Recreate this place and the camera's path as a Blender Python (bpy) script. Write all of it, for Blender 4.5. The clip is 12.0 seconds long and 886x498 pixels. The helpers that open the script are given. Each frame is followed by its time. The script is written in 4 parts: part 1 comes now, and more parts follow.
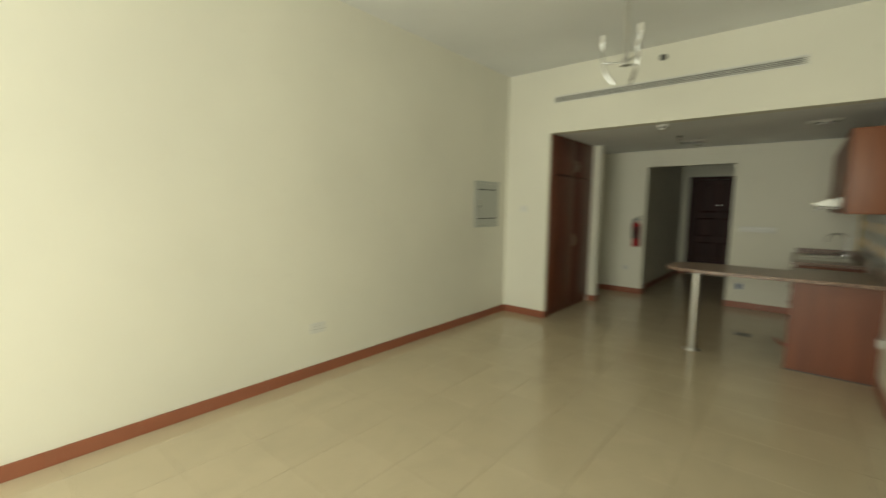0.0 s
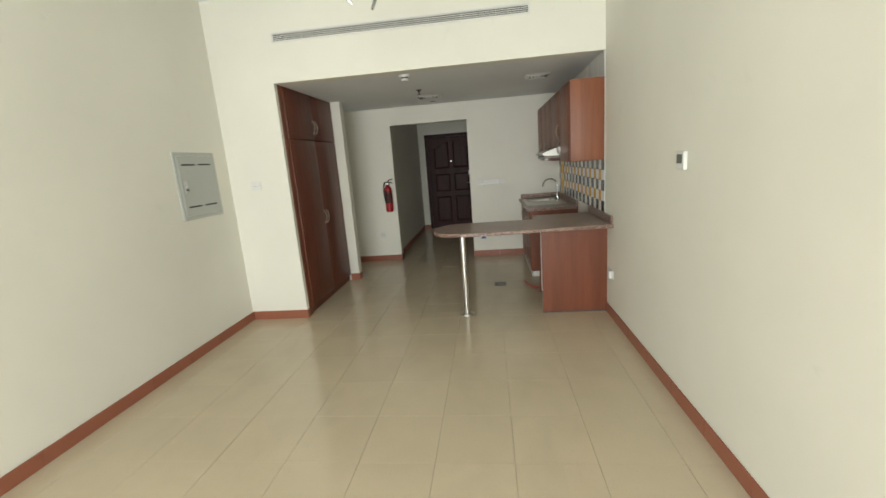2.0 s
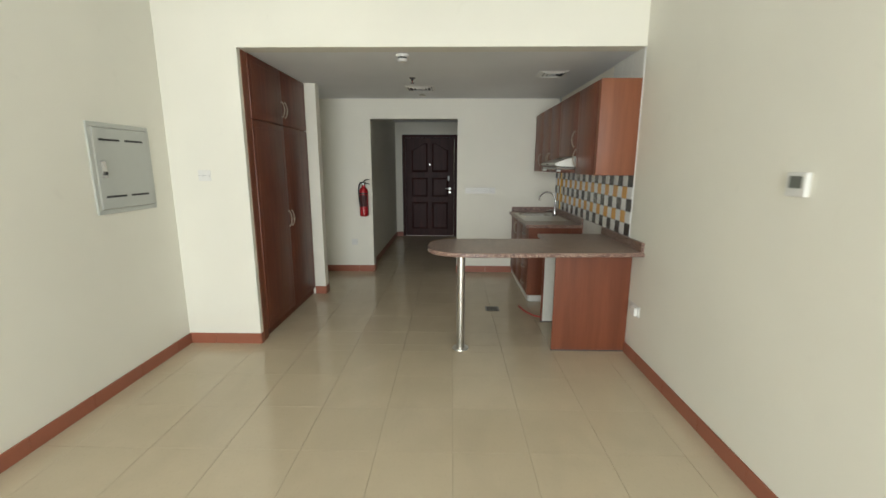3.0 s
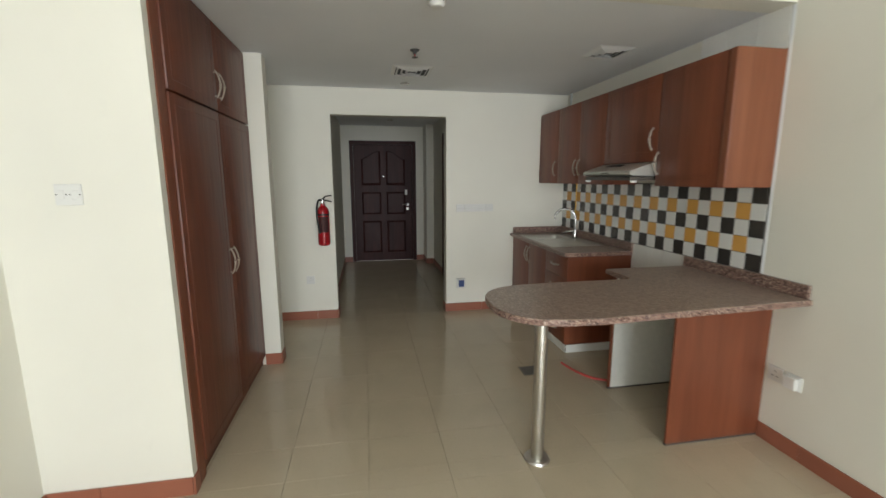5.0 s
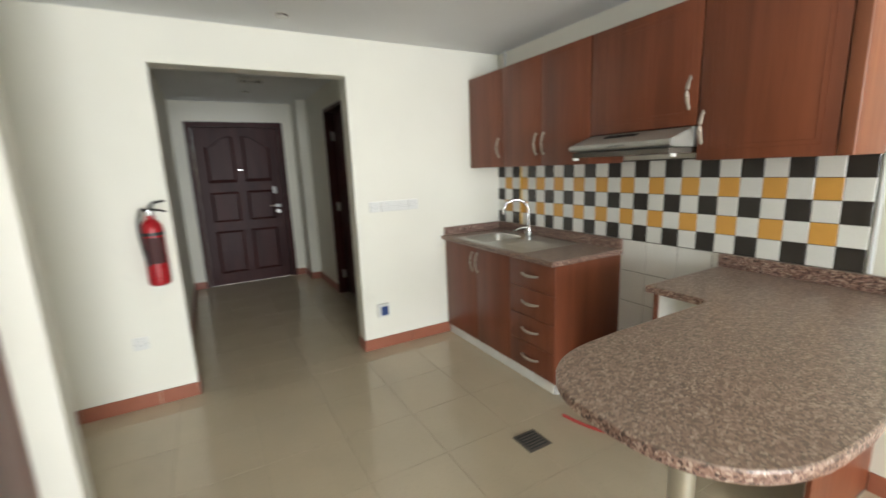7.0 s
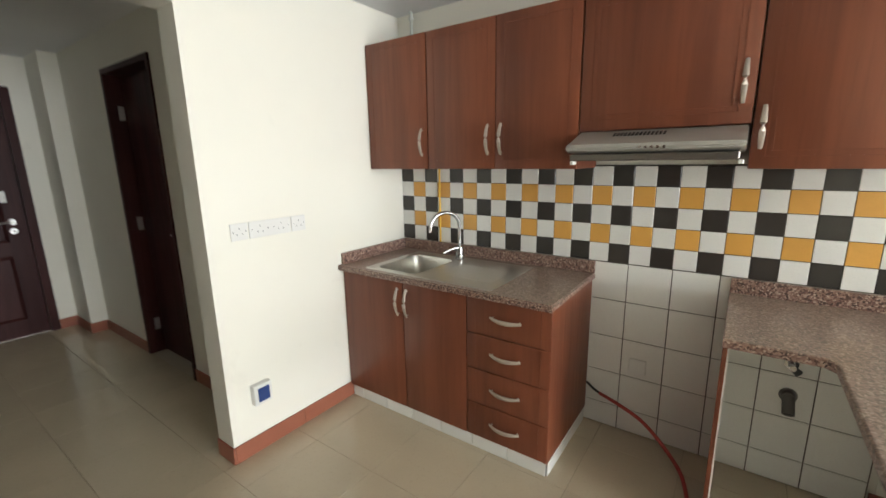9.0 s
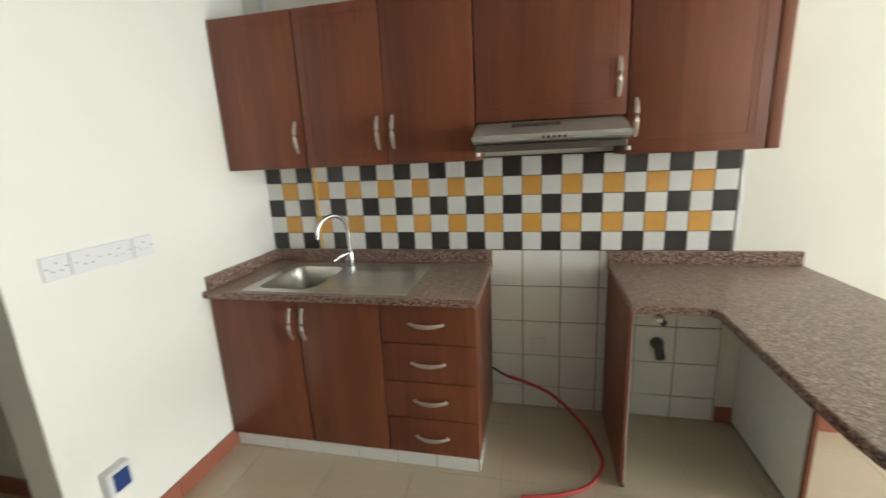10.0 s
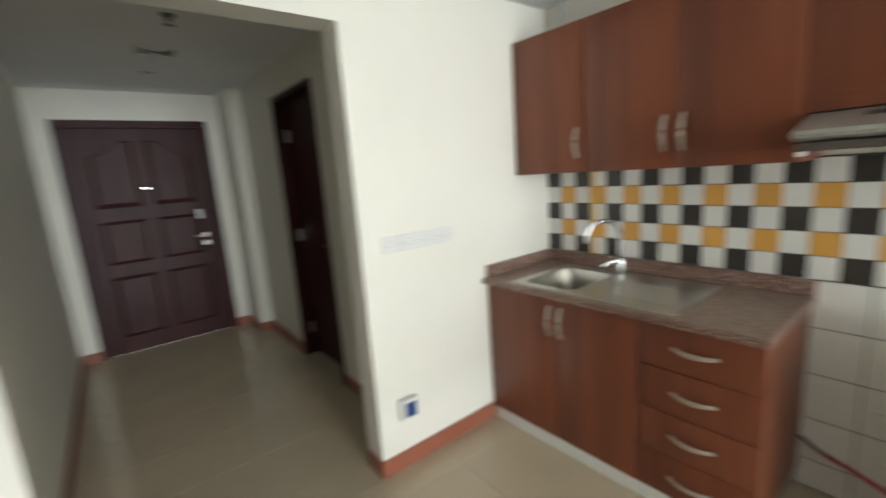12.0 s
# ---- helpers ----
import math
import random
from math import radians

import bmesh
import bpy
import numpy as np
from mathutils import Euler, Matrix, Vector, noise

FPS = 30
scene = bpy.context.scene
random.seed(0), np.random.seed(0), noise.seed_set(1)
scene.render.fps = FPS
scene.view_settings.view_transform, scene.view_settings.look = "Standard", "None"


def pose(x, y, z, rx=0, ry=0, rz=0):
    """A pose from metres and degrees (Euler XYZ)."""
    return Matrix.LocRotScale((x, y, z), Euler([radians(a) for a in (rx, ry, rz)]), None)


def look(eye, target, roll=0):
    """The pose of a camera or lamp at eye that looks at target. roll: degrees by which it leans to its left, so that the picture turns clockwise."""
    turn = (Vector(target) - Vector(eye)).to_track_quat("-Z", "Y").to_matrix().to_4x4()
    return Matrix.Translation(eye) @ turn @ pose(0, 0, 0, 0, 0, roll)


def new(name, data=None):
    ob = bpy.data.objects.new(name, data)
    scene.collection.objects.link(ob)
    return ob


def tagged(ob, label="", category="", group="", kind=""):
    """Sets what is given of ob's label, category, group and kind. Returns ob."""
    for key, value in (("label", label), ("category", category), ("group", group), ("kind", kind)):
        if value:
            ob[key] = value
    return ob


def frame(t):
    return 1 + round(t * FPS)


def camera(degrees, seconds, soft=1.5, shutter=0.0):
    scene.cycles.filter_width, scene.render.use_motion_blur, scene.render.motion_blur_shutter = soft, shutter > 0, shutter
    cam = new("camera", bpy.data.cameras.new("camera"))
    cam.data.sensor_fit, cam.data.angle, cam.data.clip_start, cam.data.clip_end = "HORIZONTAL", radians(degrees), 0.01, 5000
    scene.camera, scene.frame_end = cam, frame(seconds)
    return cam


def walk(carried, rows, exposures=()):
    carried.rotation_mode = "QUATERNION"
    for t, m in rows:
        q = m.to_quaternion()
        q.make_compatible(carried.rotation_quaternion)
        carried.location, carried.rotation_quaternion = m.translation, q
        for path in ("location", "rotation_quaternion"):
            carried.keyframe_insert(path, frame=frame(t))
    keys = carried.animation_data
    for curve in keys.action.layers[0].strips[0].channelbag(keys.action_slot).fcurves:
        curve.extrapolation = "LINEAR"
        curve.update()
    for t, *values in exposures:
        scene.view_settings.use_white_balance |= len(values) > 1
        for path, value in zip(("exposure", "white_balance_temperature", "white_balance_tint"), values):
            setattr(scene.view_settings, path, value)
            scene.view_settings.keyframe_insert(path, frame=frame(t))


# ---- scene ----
cam = camera(93.1, 12.0, 1.5, 0.6)
PATH = [
    (0, (-0.037, -0.257, 1.492), (-1.318, 1.264, 1.28), 0.7),
    (0.5, (-0.043, -0.05, 1.546), (-0.843, 1.769, 1.32), 1.6),
    (1, (-0.116, 0.166, 1.552), (-0.675, 2.067, 1.28), 0.1),
    (1.5, (-0.314, 0.392, 1.547), (-0.688, 2.333, 1.246), -3.7),
    (2, (-0.506, 0.669, 1.547), (-0.74, 2.613, 1.139), -4.4),
    (2.5, (-0.693, 1.053, 1.559), (-0.79, 3.016, 1.189), -3.7),
    (2.7, (-0.765, 1.186, 1.544), (-0.855, 3.145, 1.153), -1.3),
    (4.3, (-1.451, 2.324, 1.509), (-1.212, 4.283, 1.185), 0.2),
    (4.5, (-1.544, 2.456, 1.519), (-1.202, 4.403, 1.217), -0.7),
    (5, (-1.667, 2.795, 1.506), (-1.313, 4.735, 1.173), -0.1),
    (5.5, (-1.746, 3.177, 1.528), (-1.391, 5.114, 1.184), -0.1),
    (6, (-1.853, 3.506, 1.498), (-1.573, 5.456, 1.156), 1.3),
    (6.5, (-1.876, 3.826, 1.489), (-1.356, 5.717, 1.093), -1.7),
    (7, (-1.794, 4.184, 1.464), (-0.842, 5.901, 1.084), -2.3),
    (7.2, (-1.775, 4.312, 1.465), (-0.686, 5.931, 1.023), -0.7),
    (8.8, (-1.72, 5.304, 1.529), (-0.156, 6.485, 1.13), -2.7),
    (9, (-1.698, 5.385, 1.508), (-0.106, 6.52, 1.087), -1.0),
    (9.5, (-1.713, 5.632, 1.479), (0.07, 6.42, 1.03), -2.2),
    (10, (-1.694, 5.74, 1.504), (0.202, 6.184, 1.048), -2.8),
    (10.5, (-1.647, 5.717, 1.496), (0.277, 5.983, 1.023), -1.8),
    (11, (-1.622, 5.695, 1.536), (0.309, 6.019, 1.128), -3.1),
    (11.5, (-1.616, 5.661, 1.538), (0.151, 6.513, 1.151), -2.0),
    (12, (-1.666, 5.63, 1.51), (-0.454, 7.178, 1.143), -4.1),
]
EXPOSURES = [(0, -1.42, 8150, 0), (0.5, -0.78, 7350, 4), (1, -0.7, 7400, 5), (1.5, -0.66, 6950, 8), (2, -0.6, 6800, 10), (2.5, -0.57, 6750, 10), (4.5, -0.4, 6500, 12), (5.5, -0.45, 6580, 12), (6, -0.26, 6720, 12), (6.5, 0.0, 6650, 12), (7, 0.48, 6500, 12), (9, 0.73, 6500, 13), (9.5, 0.77, 6400, 12), (10.5, 0.32, 6450, 11), (11, 0.28, 6380, 11), (11.5, 0.47, 6400, 11), (12, 0.56, 6350, 11)]
walk(cam, [(t, look(eye, target, roll)) for t, eye, target, roll in PATH], EXPOSURES)

# ---- world and light ----
world = bpy.data.worlds.new("sky")
scene.world = world
world.use_nodes = True
wn = world.node_tree.nodes
sky = wn.new("ShaderNodeTexSky")
sky.sky_type, sky.sun_disc = "NISHITA", False
sky.sun_elevation, sky.sun_rotation = radians(55), radians(20)
wn["Background"].inputs[1].default_value = 0.10
world.node_tree.links.new(sky.outputs[0], wn["Background"].inputs[0])

sun = new("sun", bpy.data.lights.new("sun", "SUN"))
sun.data.energy, sun.data.angle, sun.data.color = 2.0, radians(0.5), (1, 0.95, 0.87)
sun.matrix_world = look((0, 30, 40), (0, 0, 0))

window_light = new("window_light", bpy.data.lights.new("window_light", "AREA"))
window_light.data.shape, window_light.data.size, window_light.data.size_y = "RECTANGLE", 3.3, 2.4
window_light.data.energy, window_light.data.color = 440, (0.91, 0.97, 1.0)
window_light.matrix_world = look((-1.3, -3.22, 1.34), (-1.3, 5, 1.4))


# ---- materials ----
def mat(name, rough=0.5, metal=0.0, spec=0.5):
    m = bpy.data.materials.new(name)
    m.use_nodes = True
    b = m.node_tree.nodes["Principled BSDF"]
    b.inputs["Roughness"].default_value, b.inputs["Metallic"].default_value = rough, metal
    b.inputs["Specular IOR Level"].default_value = spec
    return m, m.node_tree.nodes, m.node_tree.links, b


def coords(n, l, scale=(1, 1, 1)):
    """World-sized coordinates."""
    g, mp = n.new("ShaderNodeNewGeometry"), n.new("ShaderNodeMapping")
    mp.inputs["Scale"].default_value = scale
    l.new(g.outputs["Position"], mp.inputs["Vector"])
    return mp.outputs["Vector"]


def noise_node(n, l, vec, scale, detail=3, distort=0.0):
    t = n.new("ShaderNodeTexNoise")
    t.inputs["Scale"].default_value, t.inputs["Detail"].default_value = scale, detail
    t.inputs["Distortion"].default_value = distort
    l.new(vec, t.inputs["Vector"])
    return t.outputs["Fac"]


def ramp(n, l, fac, stops):
    r = n.new("ShaderNodeValToRGB")
    while len(r.color_ramp.elements) < len(stops):
        r.color_ramp.elements.new(0.5)
    for e, (p, c) in zip(r.color_ramp.elements, stops):
        e.position, e.color = p, (*c, 1)
    l.new(fac, r.inputs["Fac"])
    return r.outputs["Color"]


def mix(n, l, a, b, fac, kind="MIX"):
    m = n.new("ShaderNodeMix")
    m.data_type, m.blend_type = "RGBA", kind
    for sock, v in ((m.inputs[6], a), (m.inputs[7], b), (m.inputs[0], fac)):
        if isinstance(v, (int, float)):
            sock.default_value = v
        elif isinstance(v, tuple):
            sock.default_value = (*v, 1)
        else:
            l.new(v, sock)
    return m.outputs[2]


def bump(n, l, b, height, strength, dist=0.002):
    bp = n.new("ShaderNodeBump")
    bp.inputs["Strength"].default_value, bp.inputs["Distance"].default_value = strength, dist
    l.new(height, bp.inputs["Height"])
    l.new(bp.outputs["Normal"], b.inputs["Normal"])


def scaled(n, l, fac, lo, hi):
    m = n.new("ShaderNodeMapRange")
    m.inputs["To Min"].default_value, m.inputs["To Max"].default_value = lo, hi
    l.new(fac, m.inputs["Value"])
    return m.outputs["Result"]


def paint(name, colour, rough=0.55, blotch=0.06, relief=0.12):
    m, n, l, b = mat(name, rough, spec=0.3)
    v = coords(n, l)
    big, fine = noise_node(n, l, v, 0.9, 4), noise_node(n, l, v, 90, 3)
    dark = tuple(c * (1 - blotch) for c in colour)
    c = mix(n, l, dark, colour, ramp(n, l, big, [(0.35, (0, 0, 0)), (0.65, (1, 1, 1))]))
    spots = noise_node(n, l, v, 7, 5, 0.6)
    c = mix(n, l, c, tuple(x * 0.9 for x in colour), ramp(n, l, spots, [(0.66, (0, 0, 0)), (0.8, (0.6, 0.6, 0.6))]))
    l.new(c, b.inputs["Base Color"])
    l.new(scaled(n, l, spots, rough - 0.08, rough + 0.1), b.inputs["Roughness"])
    bump(n, l, b, fine, relief, 0.001)
    return m


def plain(name, colour, rough=0.4, metal=0.0, vary=0.08, scale=25):
    m, n, l, b = mat(name, rough, metal)
    f = noise_node(n, l, coords(n, l), scale, 4)
    l.new(mix(n, l, tuple(c * (1 - vary) for c in colour), tuple(min(1, c * (1 + vary)) for c in colour), f), b.inputs["Base Color"])
    l.new(scaled(n, l, f, max(0.02, rough - 0.06), rough + 0.08), b.inputs["Roughness"])
    return m


def wood(name, dark, mid, light, rough=0.32, axis=2, flame=1.0):
    """Laminate with its grain along one axis."""
    m, n, l, b = mat(name, rough)
    sc = [14, 14, 14]
    sc[axis] = 0.9
    v = coords(n, l, tuple(sc))
    oi = n.new("ShaderNodeObjectInfo")
    add = n.new("ShaderNodeVectorMath")
    add.operation = "ADD"
    shift = n.new("ShaderNodeVectorMath")
    shift.operation = "SCALE"
    shift.inputs[0].default_value = (7, 5, 3)
    l.new(oi.outputs["Random"], shift.inputs["Scale"])
    l.new(v, add.inputs[0])
    l.new(shift.outputs[0], add.inputs[1])
    v = add.outputs[0]
    f = noise_node(n, l, v, 0.55, 6, 1.1 * flame)
    streak = noise_node(n, l, v, 5, 3, 0.3)
    c = ramp(n, l, f, [(0.28, dark), (0.5, mid), (0.74, light)])
    c = mix(n, l, c, tuple(x * 0.72 for x in dark), ramp(n, l, streak, [(0.52, (0, 0, 0)), (0.78, (0.3, 0.3, 0.3))]))
    l.new(c, b.inputs["Base Color"])
    l.new(scaled(n, l, streak, rough - 0.06, rough + 0.1), b.inputs["Roughness"])
    bump(n, l, b, streak, 0.05, 0.0006)
    return m


def tile_mat(name, colour, rough, vary=0.05, mottle=0.05, scale=6, relief=0.02):
    m, n, l, b = mat(name, rough)
    v = coords(n, l)
    oi = n.new("ShaderNodeObjectInfo")
    f, g = noise_node(n, l, v, scale, 5, 0.4), noise_node(n, l, v, scale * 18, 3)
    c = mix(n, l, tuple(x * (1 - mottle * 2) for x in colour), tuple(min(1, x * (1 + mottle)) for x in colour), f)
    c = mix(n, l, c, tuple(x * (1 - vary * 3) for x in colour), scaled(n, l, oi.outputs["Random"], 0, 0.45))
    c = mix(n, l, c, tuple(x * 0.8 for x in colour), ramp(n, l, g, [(0.55, (0, 0, 0)), (0.75, (0.35, 0.35, 0.35))]))
    l.new(c, b.inputs["Base Color"])
    l.new(scaled(n, l, f, rough * 0.8, rough * 1.35), b.inputs["Roughness"])
    bump(n, l, b, f, relief, 0.003)
    return m


def granite(name):
    m, n, l, b = mat(name, 0.16)
    v = coords(n, l)
    warp = n.new("ShaderNodeTexNoise")
    warp.inputs["Scale"].default_value = 60
    l.new(v, warp.inputs["Vector"])
    vm = n.new("ShaderNodeVectorMath")
    vm.operation = "MULTIPLY_ADD"
    vm.inputs[1].default_value = (0.009, 0.009, 0.009)
    l.new(warp.outputs["Color"], vm.inputs[0])
    l.new(v, vm.inputs[2])
    vo = n.new("ShaderNodeTexVoronoi")
    vo.inputs["Scale"].default_value = 155
    l.new(vm.outputs[0], vo.inputs["Vector"])
    sep = n.new("ShaderNodeSeparateColor")
    l.new(vo.outputs["Color"], sep.inputs[0])
    c = ramp(n, l, sep.outputs[0], [(0.0, (0.05, 0.028, 0.022)), (0.2, (0.095, 0.05, 0.039)), (0.3, (0.16, 0.085, 0.066)), (0.58, (0.25, 0.15, 0.118)), (0.8, (0.34, 0.225, 0.18)), (1.0, (0.50, 0.39, 0.32))])
    fine = noise_node(n, l, v, 300, 3)
    c = mix(n, l, c, (0.05, 0.025, 0.02), ramp(n, l, fine, [(0.54, (0, 0, 0)), (0.72, (0.35, 0.35, 0.35))]))
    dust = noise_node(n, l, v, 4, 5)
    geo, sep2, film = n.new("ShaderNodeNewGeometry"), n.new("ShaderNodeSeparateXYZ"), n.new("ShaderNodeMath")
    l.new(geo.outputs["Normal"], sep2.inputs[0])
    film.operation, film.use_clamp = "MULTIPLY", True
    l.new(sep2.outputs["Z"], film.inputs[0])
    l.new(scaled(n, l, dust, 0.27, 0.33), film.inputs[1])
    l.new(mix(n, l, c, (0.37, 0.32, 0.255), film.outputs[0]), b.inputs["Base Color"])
    l.new(scaled(n, l, dust, 0.26, 0.34), b.inputs["Roughness"])
    return m


WALL = paint("cream_wall_paint", (0.80, 0.785, 0.70))
CEIL = paint("white_ceiling_paint", (0.83, 0.85, 0.86), 0.7)
GROUT = plain("floor_grout", (0.40, 0.335, 0.24), 0.5)
def soiled(m, scale, colour, lo, hi, amount):
    """Lay dust and scuff marks over a material's colour and gloss."""
    n, l = m.node_tree.nodes, m.node_tree.links
    b = n["Principled BSDF"]
    v = coords(n, l, (1.0, 0.45, 1.0))
    f = ramp(n, l, noise_node(n, l, v, scale, 8, 1.2), [(lo, (0, 0, 0)), (hi, (amount, amount, amount))])
    old = b.inputs["Base Color"].links[0].from_socket
    l.new(mix(n, l, old, colour, f), b.inputs["Base Color"])
    old = b.inputs["Roughness"].links[0].from_socket
    add = n.new("ShaderNodeMath")
    add.operation = "MULTIPLY_ADD"
    add.inputs[1].default_value = 0.35
    l.new(f, add.inputs[0])
    l.new(old, add.inputs[2])
    l.new(add.outputs[0], b.inputs["Roughness"])
    return m


FLOOR = tile_mat("polished_beige_floor_tile", (0.56, 0.475, 0.345), 0.13, 0.035, 0.06, 3.5, 0.012)
soiled(FLOOR, 2.6, (0.42, 0.355, 0.265), 0.52, 0.8, 0.3)
SKIRT = tile_mat("terracotta_skirting_tile", (0.33, 0.115, 0.068), 0.35, 0.05, 0.08, 12, 0.03)
CHERRY = wood("cherry_laminate", (0.135, 0.036, 0.0155), (0.178, 0.050, 0.0215), (0.222, 0.067, 0.030), 0.38)
# Cherry laminate again, paler: the daylight on the window-facing end is in its colour.
CHERRY_LIT = wood("lit_cherry_end_laminate", (0.185, 0.058, 0.026), (0.225, 0.075, 0.034), (0.27, 0.098, 0.047), 0.4)
WARD = wood("wardrobe_cherry_laminate", (0.095, 0.023, 0.010), (0.135, 0.035, 0.015), (0.17, 0.047, 0.021), 0.4)
DARKWOOD = wood("dark_mahogany_varnish", (0.024, 0.006, 0.006), (0.040, 0.011, 0.010), (0.060, 0.018, 0.016), 0.42)
DARKWOOD.node_tree.nodes["Principled BSDF"].inputs["Specular IOR Level"].default_value = 0.16
WHITE_BOARD = plain("white_melamine", (0.80, 0.80, 0.75), 0.35)
WHITE_TILE = tile_mat("white_glazed_tile", (0.80, 0.80, 0.76), 0.14, 0.02, 0.02, 9, 0.02)
BLACK_TILE = tile_mat("black_glazed_tile", (0.050, 0.044, 0.038), 0.22, 0.1, 0.15, 12, 0.02)
ORANGE_TILE = tile_mat("orange_glazed_tile", (0.74, 0.39, 0.09), 0.2, 0.05, 0.06, 12, 0.02)
WALL_GROUT = plain("dark_tile_grout", (0.10, 0.088, 0.072), 0.9)
GRANITE = granite("brown_speckled_granite")
STEEL = plain("brushed_steel", (0.60, 0.59, 0.56), 0.3, 1.0, 0.06, 60)
SINK_STEEL = plain("satin_sink_steel", (0.58, 0.575, 0.54), 0.3, 1.0, 0.08, 30)
CHROME = plain("chrome", (0.50, 0.50, 0.50), 0.2, 1.0, 0.02)
HANDLE = plain("satin_nickel", (0.44, 0.38, 0.32), 0.5, 0.55, 0.05)
VISOR = plain("smoky_hood_visor", (0.13, 0.115, 0.10), 0.22, 0.3)
HOOD = plain("grey_hood_enamel", (0.48, 0.475, 0.44), 0.34, 0.5, 0.06)
BLACK = plain("black_plastic", (0.02, 0.02, 0.02), 0.45)
PIPE_GREY = plain("grey_waste_pipe", (0.15, 0.145, 0.135), 0.5)
DARKGREY = plain("dark_grey_plastic", (0.07, 0.07, 0.068), 0.5)
WHITE_PLASTIC = plain("white_plastic", (0.71, 0.71, 0.68), 0.35, 0, 0.02)
GREY_METAL = plain("grey_enamel_panel", (0.47, 0.49, 0.46), 0.4, 0, 0.03)
ALU = plain("white_aluminium", (0.72, 0.72, 0.69), 0.4, 0.1, 0.03)
RED = plain("red_enamel", (0.36, 0.008, 0.014), 0.28, 0, 0.05)
RED_HOSE = plain("red_rubber_hose", (0.42, 0.055, 0.045), 0.5)
BLUE = plain("blue_socket_cover", (0.02, 0.05, 0.18), 0.35)
YELLOW = plain("yellow_gas_pipe_paint", (0.72, 0.42, 0.03), 0.4)
FE_LABEL = plain("dark_printed_label", (0.06, 0.018, 0.018), 0.7, 0, 0.3, 60)
GLASS_M, gn, gl, gb = mat("window_glass", 0.02)
gb.inputs["Transmission Weight"].default_value = 1.0
gb.inputs["IOR"].default_value = 1.45
CANDLE = plain("white_candle_sleeve", (0.8, 0.79, 0.74), 0.4, 0, 0.02)
LCD = plain("lcd_display", (0.13, 0.14, 0.125), 0.3)
GRILLE_BACK = plain("grille_shadow_grey", (0.06, 0.06, 0.055), 0.7)
GRATE = plain("worn_drain_metal", (0.22, 0.20, 0.17), 0.45, 0.8, 0.2)
EARTH = plain("sandy_ground", (0.32, 0.27, 0.20), 0.9, 0, 0.2, 2)

# ---- builders ----
ORIGIN = {}


def obj(name, bm, material, at=(0, 0, 0), parent=None, label="", smooth=False):
    bmesh.ops.translate(bm, verts=bm.verts, vec=-Vector(at))
    me = bpy.data.meshes.new(name)
    bm.to_mesh(me)
    bm.free()
    me.materials.append(material)
    if smooth:
        for p in me.polygons:
            p.use_smooth = True
        me.set_sharp_from_angle(angle=radians(35))
    ob = new(name, me)
    if parent:
        ob.parent = parent
    else:
        ob.location = at
    ORIGIN[ob.name] = at
    return tagged(ob, label)


def thing(name, at, label, category, group="", kind=""):
    ob = new(name)
    ob.empty_display_size = 0.1
    ob.location = at
    ORIGIN[ob.name] = at
    return tagged(ob, label, category, group, kind)


def part(name, bm, material, parent, label="", smooth=False):
    return obj(name, bm, material, ORIGIN[parent.name], parent, label, smooth)


def solo(name, bm, material, at, label, category, group="", kind="", smooth=False):
    return tagged(obj(name, bm, material, at, None, label, smooth), "", category, group, kind)


def box(x0, x1, y0, y1, z0, z1, bevel=0.0, seg=1, bm=None):
    b = bmesh.new()
    bmesh.ops.create_cube(b, size=1, matrix=Matrix.Translation(((x0 + x1) / 2, (y0 + y1) / 2, (z0 + z1) / 2)) @ Matrix.Diagonal((abs(x1 - x0), abs(y1 - y0), abs(z1 - z0), 1)))
    if bevel:
        bmesh.ops.bevel(b, geom=b.edges[:], offset=bevel, segments=seg, affect="EDGES", profile=0.5)
    return join(bm, b) if bm else b


def join(bm, other):
    me = bpy.data.meshes.new("joined")
    other.to_mesh(me)
    other.free()
    bm.from_mesh(me)
    bpy.data.meshes.remove(me)
    return bm


def cyl(p, q, r, r2=None, seg=20, bm=None, bevel=0.0):
    b = bmesh.new()
    p, q = Vector(p), Vector(q)
    d = q - p
    bmesh.ops.create_cone(b, cap_ends=True, segments=seg, radius1=r, radius2=r if r2 is None else r2, depth=d.length,
                          matrix=Matrix.Translation((p + q) / 2) @ d.to_track_quat("Z", "Y").to_matrix().to_4x4())
    if bevel:
        bmesh.ops.bevel(b, geom=[e for e in b.edges if len([f for f in e.link_faces if len(f.verts) > 4]) == 1], offset=bevel, segments=2, affect="EDGES", profile=0.5)
    return join(bm, b) if bm else b


def tube(points, r, seg=10, bm=None, flat=1.0):
    """A round bar along a smooth line of points."""
    b = bmesh.new()
    pts = [Vector(p) for p in points]
    rings = []
    up = Vector((0, 0, 1))
    for i, p in enumerate(pts):
        d = (pts[min(i + 1, len(pts) - 1)] - pts[max(i - 1, 0)]).normalized()
        side = d.cross(up)
        if side.length < 1e-3:
            side = d.cross(Vector((0.3, 1, 0)))
        side.normalize()
        top = side.cross(d).normalized()
        rad = r[i] if isinstance(r, (list, tuple)) else r
        rings.append([b.verts.new(p + side * math.cos(a) * rad + top * math.sin(a) * rad * flat) for a in (2 * math.pi * k / seg for k in range(seg))])
    for a, c in zip(rings, rings[1:]):
        for k in range(seg):
            b.faces.new((a[k], a[(k + 1) % seg], c[(k + 1) % seg], c[k]))
    b.faces.new(rings[0][::-1])
    b.faces.new(rings[-1])
    bmesh.ops.recalc_face_normals(b, faces=b.faces[:])
    return join(bm, b) if bm else b


